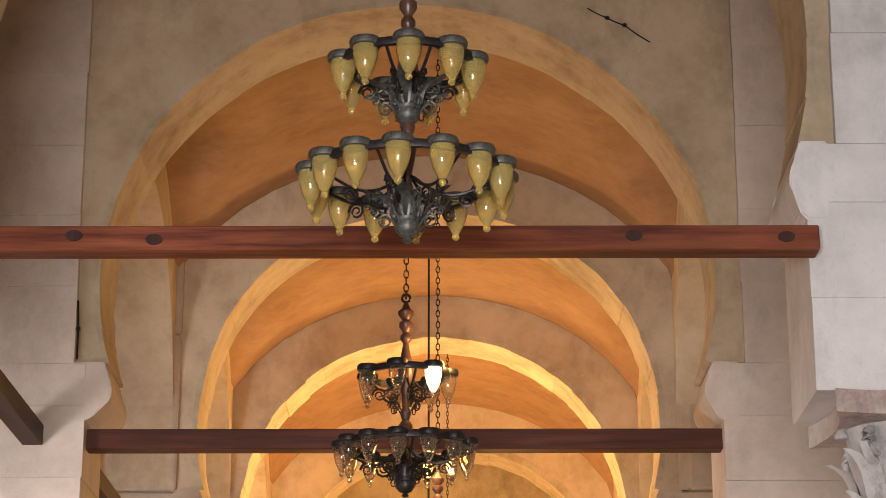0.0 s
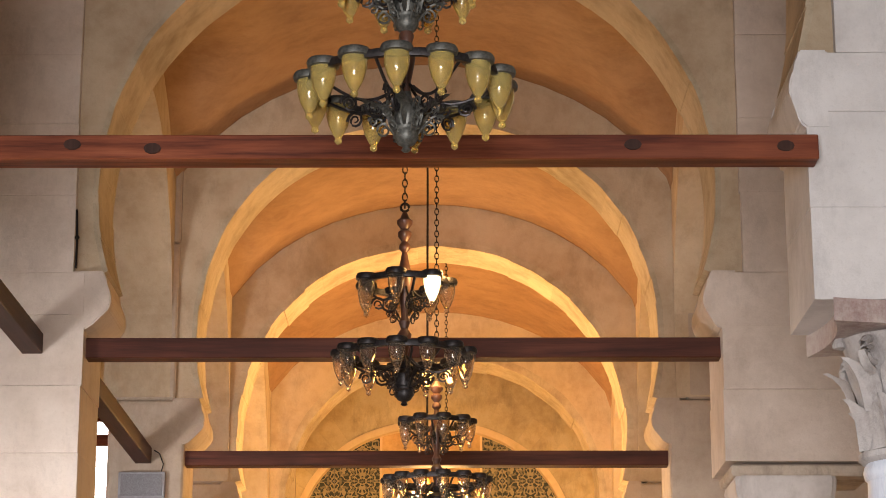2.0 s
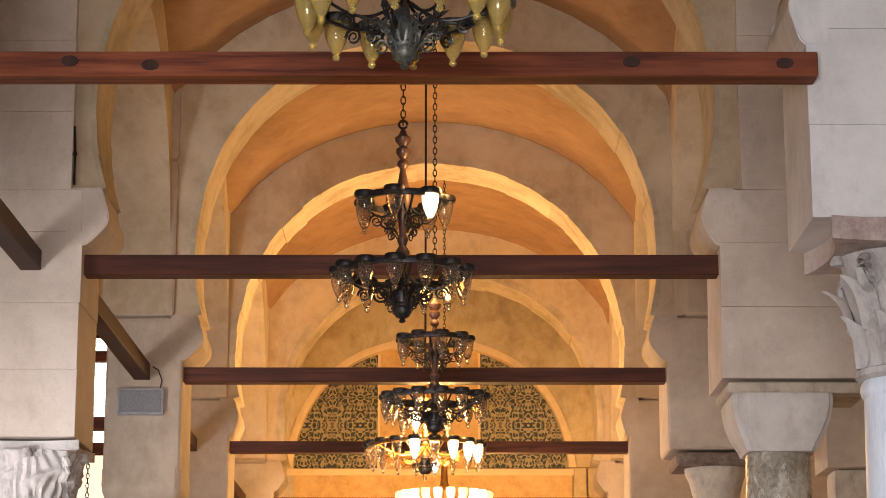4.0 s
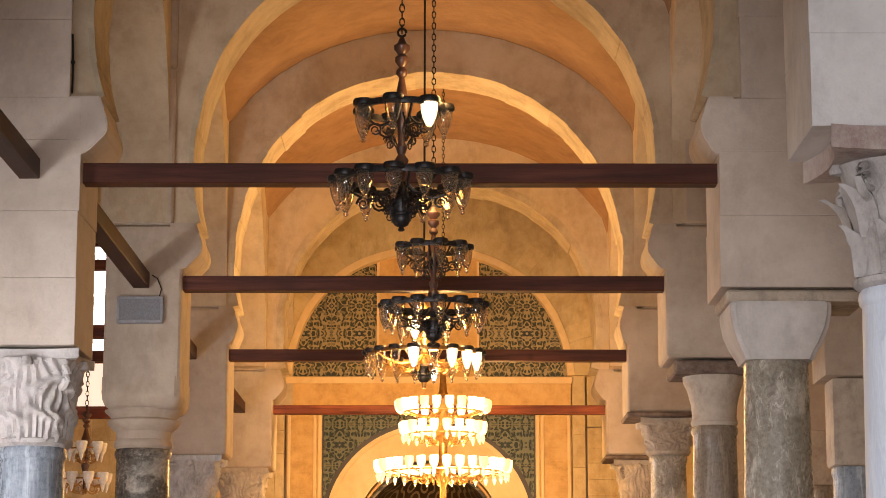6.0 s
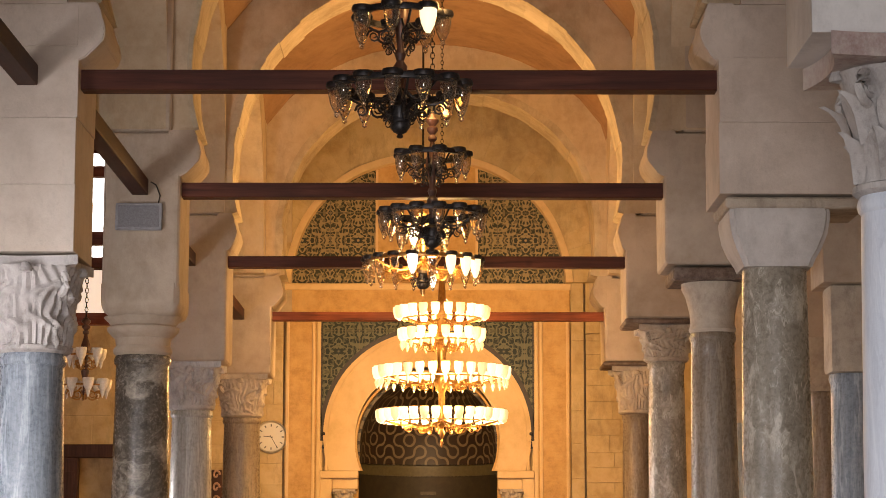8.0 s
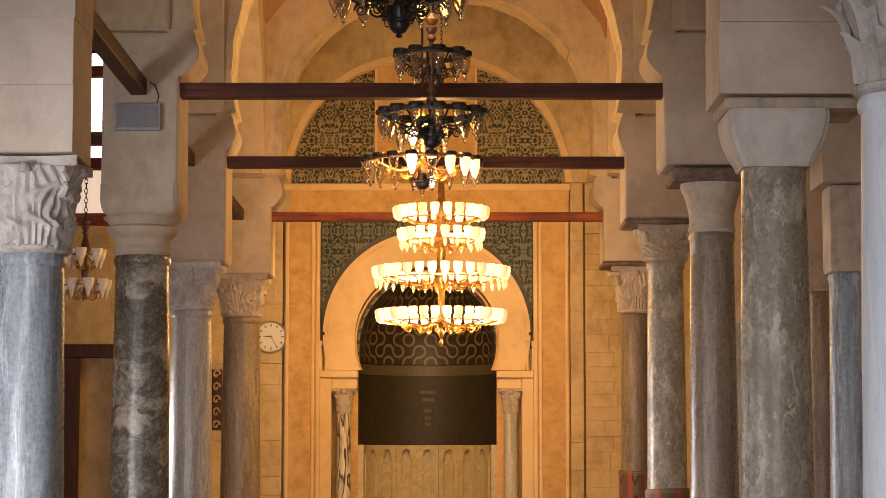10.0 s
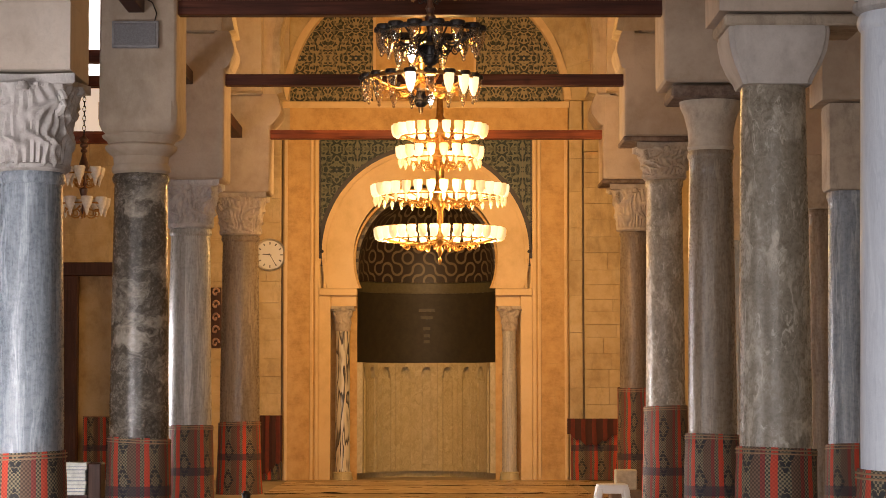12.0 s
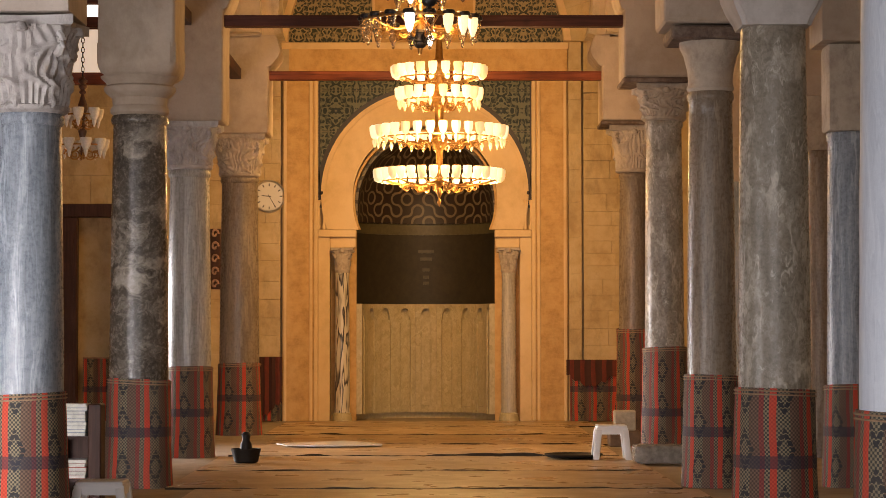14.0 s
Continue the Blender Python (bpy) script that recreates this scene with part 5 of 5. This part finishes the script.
STRAW = straw("worn_straw_matting", (0.26, 0.16, 0.08), (0.46, 0.31, 0.17), (0.6, 0.45, 0.28))
DARK_EDGE = plain("mat_edge_shade", (0.045, 0.033, 0.02), 0.8)
rng = random.Random(11)
y = 12.0
while y < QY - 0.7:
    w = rng.choice((1.3, 1.9, 2.6))
    x0, x1 = -2.35 + rng.uniform(-0.15, 0.15), 2.2 + rng.uniform(-0.15, 0.15)
    fm = thing("floor_mat", "worn straw mat with a curled edge laid across the stone floor", "mat", (0, y, 0), group="floor mats")
    n, ph, amp = 60, rng.uniform(0, 9), rng.choice((0.01, 0.04, 0.1))

    def lift(i):
        return 0.012 + amp * max(0, noise.noise((i * 0.13 + ph, ph, 0.0)) - 0.12) + 0.012 * max(0, noise.noise((i * 0.5, ph, 4.0)))

    def along(i):
        return x0 + (x1 - x0) * i / n
    bm = bmesh.new()
    rows = []
    for v, keep in ((0.0, 1.0), (0.12, 0.85), (0.3, 0.35), (0.5, 0.0), (w - 0.06, 0.0), (w, -0.5)):
        rows.append([bm.verts.new((along(i), v + 0.03 * math.sin(i * 0.3 + ph), 0.016 + keep * (lift(i) - 0.016 if keep > 0 else 0.02) + 0.006 * noise.noise((i * 0.3, v * 2 + ph, 1.0)))) for i in range(n + 1)])
    for a, b in zip(rows, rows[1:]):
        for i in range(n):
            bm.faces.new((a[i], a[i + 1], b[i + 1], b[i]))
    part("matting", bm, STRAW, fm, smooth=True)
    # dark strip under the lifted edge, the shadow there put into its colour
    bm = bmesh.new()
    rows = [[bm.verts.new((along(i), q + 0.03 * math.sin(i * 0.3 + ph), 0.001 + z * (lift(i) + 0.002))) for i in range(n + 1)] for q, z in ((-0.004, 0), (-0.012, 1), (0.012, 1), (0.012, 0))]
    for k in range(4):
        p, q = rows[k], rows[(k + 1) % 4]
        for i in range(n):
            bm.faces.new((p[i], p[i + 1], q[i + 1], q[i]))
    part("binding", bm, DARK_EDGE, fm)
    y += w + rng.uniform(0.03, 0.06)


# ---- loose things ----
# a white sheet stands in for the patch of daylight on the mats
sheet = thing("glare_sheet", "pale glossy sheet standing in for a patch of daylight glare on the floor mats", "sheet", (-1.32, 27.7, 0.012))
bm = bmesh.new()
edge = [(-0.55, 0.0), (-0.2, -0.12), (0.25, -0.05), (0.62, 0.1), (0.5, 0.75), (0.1, 0.95), (-0.4, 0.8), (-0.7, 0.4)]
lo = [bm.verts.new((x, y, 0.02)) for x, y in edge]
hi = [bm.verts.new((x, y, 0.028 + 0.012 * (k % 2))) for k, (x, y) in enumerate(edge)]
mid = bm.verts.new((0, 0.5, 0.05))
for k in range(8):
    bm.faces.new((hi[k], hi[(k + 1) % 8], mid))
    bm.faces.new((lo[k], lo[(k + 1) % 8], hi[(k + 1) % 8], hi[k]))
bm.faces.new(lo[::-1])
part("film", bm, plain("pale_glare_film", (0.9, 0.89, 0.86), 0.14, 0, 8, 0.06), sheet, smooth=True)


def plastic_stool(x, y, h, w):
    st = thing("plastic_stool", "low white plastic stool on the floor mats", "stool", (x, y, 0.015), group="stools")
    part("seat", boxed(-w * 0.42, w * 0.42, -w * 0.42, w * 0.42, h - 0.035, h, bevel=0.016, seg=3), WHITE, st, smooth=True)
    part("apron", box(box(box(box(bmesh.new(), -w * 0.43, w * 0.43, -w * 0.44, -w * 0.4, h - 0.1, h - 0.03), -w * 0.43, w * 0.43, w * 0.4, w * 0.44, h - 0.1, h - 0.03), -w * 0.44, -w * 0.4, -w * 0.43, w * 0.43, h - 0.1, h - 0.03), w * 0.4, w * 0.44, -w * 0.43, w * 0.43, h - 0.1, h - 0.03), WHITE, st)
    for sx in (-1, 1):
        for sy in (-1, 1):
            bm = bmesh.new()
            box(bm, -0.035, 0.035, -0.035, 0.035, 0, h - 0.05, bevel=0.01, seg=2)
            for v in bm.verts:
                s = v.co.z / h
                v.co.x += sx * w * (0.5 - 0.1 * s) - sx * 0.02
                v.co.y += sy * w * (0.5 - 0.1 * s) - sy * 0.02
            part("leg", bm, WHITE, st, smooth=True)
    return st


plastic_stool(1.91, 25.2, 0.38, 0.4)
plastic_stool(-2.52, 16.95, 0.315, 0.42)

shelf = thing("book_stand", "dark wooden book stand with stacked books", "shelf", (-3.0, 18.8, 0))
part("post", boxed(0.1, 0.21, -0.12, 0.12, 0, 0.84, bevel=0.01), DOOR_WOOD, shelf)
part("post", boxed(-0.24, -0.15, -0.12, 0.12, 0, 0.84, bevel=0.01), DOOR_WOOD, shelf)
for z in (0.2, 0.55):
    part("shelf_board", boxed(-0.15, 0.1, -0.12, 0.12, z, z + 0.025), DOOR_WOOD, shelf)
part("back_board", boxed(-0.15, 0.1, 0.1, 0.12, 0.0, 0.8), DOOR_WOOD, shelf)
rng = random.Random(4)
COVERS = [plain("book_cover_" + n, c, 0.6) for n, c in (("grey", (0.3, 0.31, 0.34)), ("blue", (0.2, 0.25, 0.32)), ("red", (0.4, 0.1, 0.07)), ("white", (0.62, 0.6, 0.57)))]
for base, n, cols in ((0.577, 9, (0, 1, 3)), (0.227, 5, (2, 3, 2))):
    z = base
    for k in range(n):
        h = rng.uniform(0.026, 0.034)
        o = rng.uniform(-0.01, 0.01)
        bk = thing("book", "closed book lying in a stack", "book", (-3.0, 18.8, 0), group="stacked books")
        part("page_block", boxed(-0.1 + o, 0.085 + o, -0.13, 0.08, z + 0.004, z + h - 0.004), PAPER, bk)
        part("cover", box(boxed(-0.105 + o, 0.09 + o, -0.132, 0.085, z, z + 0.0035), -0.105 + o, 0.09 + o, -0.132, 0.085, z + h - 0.0035, z + h - 0.0005), COVERS[cols[k % 3]], bk)
        z += h

burner = thing("incense_burner", "dark metal incense burner on a low dish", "burner", (-2.09, 24.5, 0.02))
part("dish", lathe(bmesh.new(), [(0.11, 0), (0.13, 0.01), (0.16, 0.13), (0.165, 0.15), (0.15, 0.15), (0.13, 0.03)], 24, close=True), IRON, burner, smooth=True)
part("pot", lathe(bmesh.new(), [(0.06, 0.03), (0.075, 0.1), (0.06, 0.2), (0.04, 0.24), (0.05, 0.3), (0.03, 0.33)], 20), IRON, burner, smooth=True)

tray = thing("tray", "flat dark round metal tray on the floor mats", "tray", (1.5, 25.3, 0.03))
part("plate", lathe(bmesh.new(), [(0.27, 0.0), (0.31, 0.012), (0.33, 0.035), (0.325, 0.04), (0.3, 0.02), (0.02, 0.012)], 36), IRON, tray, smooth=True)
bag = thing("plastic_bag", "squarish package in crumpled clear plastic on the floor", "bag", (2.38, 24.4, 0.015))
bm = bmesh.new()
bmesh.ops.create_icosphere(bm, subdivisions=4, radius=1)
for v in bm.verts:
    p = Vector([math.copysign(abs(c) ** 0.28, c) for c in v.co])
    n = noise.noise(v.co * 2.3) * 0.06 + noise.noise(v.co * 7) * 0.05
    v.co = Vector((p.x * 0.29 * (1 + n), p.y * 0.2 * (1 + n), 0.105 + p.z * 0.1 * (1 + 1.6 * n)))
FILM = plain("milky_plastic_film", (0.46, 0.45, 0.42), 0.15, 0, 14, 0.4)
FILM.node_tree.nodes["Principled BSDF"].inputs["Transmission Weight"].default_value = 0.4
part("film", bm, FILM, bag, smooth=True)
box_ = thing("cardboard_box", "small worn beige box beside the columns", "box", (2.3, 28.2, 0))
part("body", boxed(-0.13, 0.14, -0.12, 0.12, 0.2, 0.45, bevel=0.015), plain("beige_card", (0.5, 0.42, 0.3), 0.8), box_)
part("foot", boxed(-0.2, 0.2, -0.15, 0.15, 0.0, 0.2, bevel=0.02), plain("brown_card", (0.2, 0.13, 0.08), 0.8), box_)

clock = thing("wall_clock", "round white wall clock with a pale metal rim", "clock", (-2.71, QY - 0.02, 3.58))
def disc(r, y0, y1, mat, name, inner=0.0):
    bm = bmesh.new()
    prof = [(r, y0), (r, y1)] if not inner else [(inner, y0), (r, y0), (r * 1.0, y1), (inner, y1)]
    lathe(bm, prof, 40, close=not inner)
    bm.transform(Matrix.Rotation(radians(90), 4, "X"))
    return part(name, bm, mat, clock, smooth=True)
disc(0.235, -0.01, 0.012, plain("clock_face", (0.72, 0.68, 0.6), 0.4, 0, 4, 0.05), "dial")
bm = lathe(bmesh.new(), [(0.225, 0.0), (0.262, 0.0), (0.262, 0.03), (0.25, 0.045), (0.232, 0.035), (0.225, 0.0)], 40, close=False)
bm.transform(Matrix.Rotation(radians(90), 4, "X"))
part("rim", bm, plain("brushed_rim", (0.62, 0.58, 0.52), 0.3, 0.7), clock, smooth=True)
for k in range(12):
    a = radians(30 * k)
    b = boxed(-0.008, 0.008, -0.016, -0.0125, 0.165, 0.205)
    b.transform(Matrix.Rotation(-a, 4, "Y"))
    part("hour_mark", b, BLACK_LINE, clock)
for name, ln, w, deg in (("hour_hand", 0.12, 0.012, 276), ("minute_hand", 0.17, 0.009, 150)):
    b = boxed(-w / 2, w / 2, -0.021, -0.0175, -0.03, ln)
    b.transform(Matrix.Rotation(radians(deg), 4, "Y"))
    part(name, b, BLACK_LINE, clock)

orn = thing("carved_screen", "carved red and cream wooden ornament on the wall", "ornament", (-3.57, QY - 0.03, 2.58))
part("board", boxed(-0.09, 0.09, -0.012, 0.02, -0.48, 0.48, bevel=0.01), DOOR_WOOD, orn)
for k in range(5):
    bm = bmesh.new()
    z = -0.4 + k * 0.2
    tube(bm, [(0.06 * math.cos(a * 0.6) * (1 - a / 14), -0.03, z + 0.08 * math.sin(a * 0.6) * (1 - a / 14)) for a in range(12)], 0.018, 6)
    part("scroll", bm, plain("cream_red_paint", (0.5, 0.3, 0.2), 0.5, 0, 12, 0.7), orn, smooth=True)

panel = thing("loudspeaker", "flat grey wall loudspeaker on a stone pier", "loudspeaker", (-2.79, 20.6, 4.69))
part("cabinet", boxed(-0.215, 0.215, -0.075, -0.01, -0.125, 0.125, bevel=0.015, seg=2), plain("grey_speaker_case", (0.26, 0.26, 0.28), 0.6), panel)
part("grille", boxed(-0.19, 0.19, -0.083, -0.0755, -0.1, 0.1, bevel=0.004), plain("grey_speaker_cloth", (0.2, 0.2, 0.22), 0.9, 0, 90, 0.3), panel)
part("cable", tube(bmesh.new(), [(0.17, -0.02, 0.12), (0.19, -0.03, 0.2), (0.15, -0.02, 0.3), (0.1, -0.02, 0.33)], 0.006, 6), IRON, panel)

# ---- the side aisle on the left ----
door = thing("doorway", "dark wooden door frame in the side aisle", "door", (0, QY - 0.5, 0), kind="structure")
part("post", boxed(-5.97, -5.68, -0.1, 0.1, 0, 3.22, bevel=0.01), DOOR_WOOD, door)
part("post", boxed(-4.9, -4.62, -0.1, 0.1, 0, 3.22, bevel=0.01), DOOR_WOOD, door)
part("lintel", boxed(-6.0, -4.6, -0.12, 0.12, 3.222, 3.43, bevel=0.01), DOOR_WOOD, door)
for z in (0.4, 1.1, 1.8, 2.5):
    part("panel", boxed(-5.92, -5.73, -0.115, -0.101, z, z + 0.5, bevel=0.004), DOOR_WOOD, door)
# the lower pane is pale wall, its brightness put in as a weak glow
WALL_GLOW = glowing("glowing_pale_wall", (1.0, 0.9, 0.82), 0.6)
SKYLIGHT = glowing("daylit_window_glass", (0.9, 0.95, 1.0), 4.0)
for x0, x1, z0, z1 in ((-5.75, -5.3, 6.42, 8.15), (-6.0, -5.3, 5.55, 6.25)):
    sheen = SKYLIGHT if z0 > 6.3 else WALL_GLOW
    win = thing("window_and_wall_pane", "framed glowing pane, a daylit window above and a brightened piece of wall below", "window", ((x0 + x1) / 2, QY - 0.02, 0), kind="structure")
    h = (x1 - x0) / 2
    part("pane", boxed(-h, h, -0.01, 0.015, z0, z1), sheen, win)
    for a in ((-h - 0.06, -h, z0, z1), (h, h + 0.06, z0, z1), (-h - 0.06, h + 0.06, z1, z1 + 0.06), (-h - 0.06, h + 0.06, z0 - 0.06, z0)):
        part("window_frame", boxed(a[0], a[1], -0.05, 0.03, a[2], a[3]), BEAM_DARK, win)
for d, z, mat in ((31.4, 7.05, BEAM_DARK), (31.4, 5.75, BEAM_DARK), (28.6, 4.645, BEAM), (26.0, 5.3, BEAM_DARK)):
    b = part("tie_beam", boxed(-9.98, -3.2, d, d + 0.15, z - 0.075, z + 0.075, bevel=0.006), mat)
    tagged(b, "timber tie beam across the side aisle", "beam", group="aisle tie beams")

# ---- cables on the walls ----
def wall_cable(label, pts, r=0.009):
    """A loose cable that sags between its clips."""
    cable = thing("cable", label, "cable", pts[0], group="wall cables")
    base = Vector(pts[0])
    line = []
    for a, b in zip(pts, pts[1:]):
        for k in range(6):
            q = k / 6
            p = Vector(a).lerp(Vector(b), q) - base
            line.append(p - Vector((0, 0, 0.006 * math.sin(math.pi * q))))
    line.append(Vector(pts[-1]) - base)
    part("wire", tube(bmesh.new(), line, r, 6), IRON, cable, smooth=True)
    for p in pts[1:-1]:
        part("clip", lathe(bmesh.new(), [(0.014, -0.012), (0.018, 0.0), (0.014, 0.012)], 8, tuple(Vector(p) - base)), IRON, cable)


wall_cable("thin dark cable along the plastered wall over an arch", [(1.07, 15.905, 8.30), (1.22, 15.905, 8.22), (1.35, 15.905, 8.16), (1.54, 15.905, 8.02)], 0.005)
wall_cable("thin dark cable hanging down a stone pier", [(-2.69, 15.835, 5.97), (-2.68, 15.835, 5.76), (-2.68, 15.835, 5.53)])
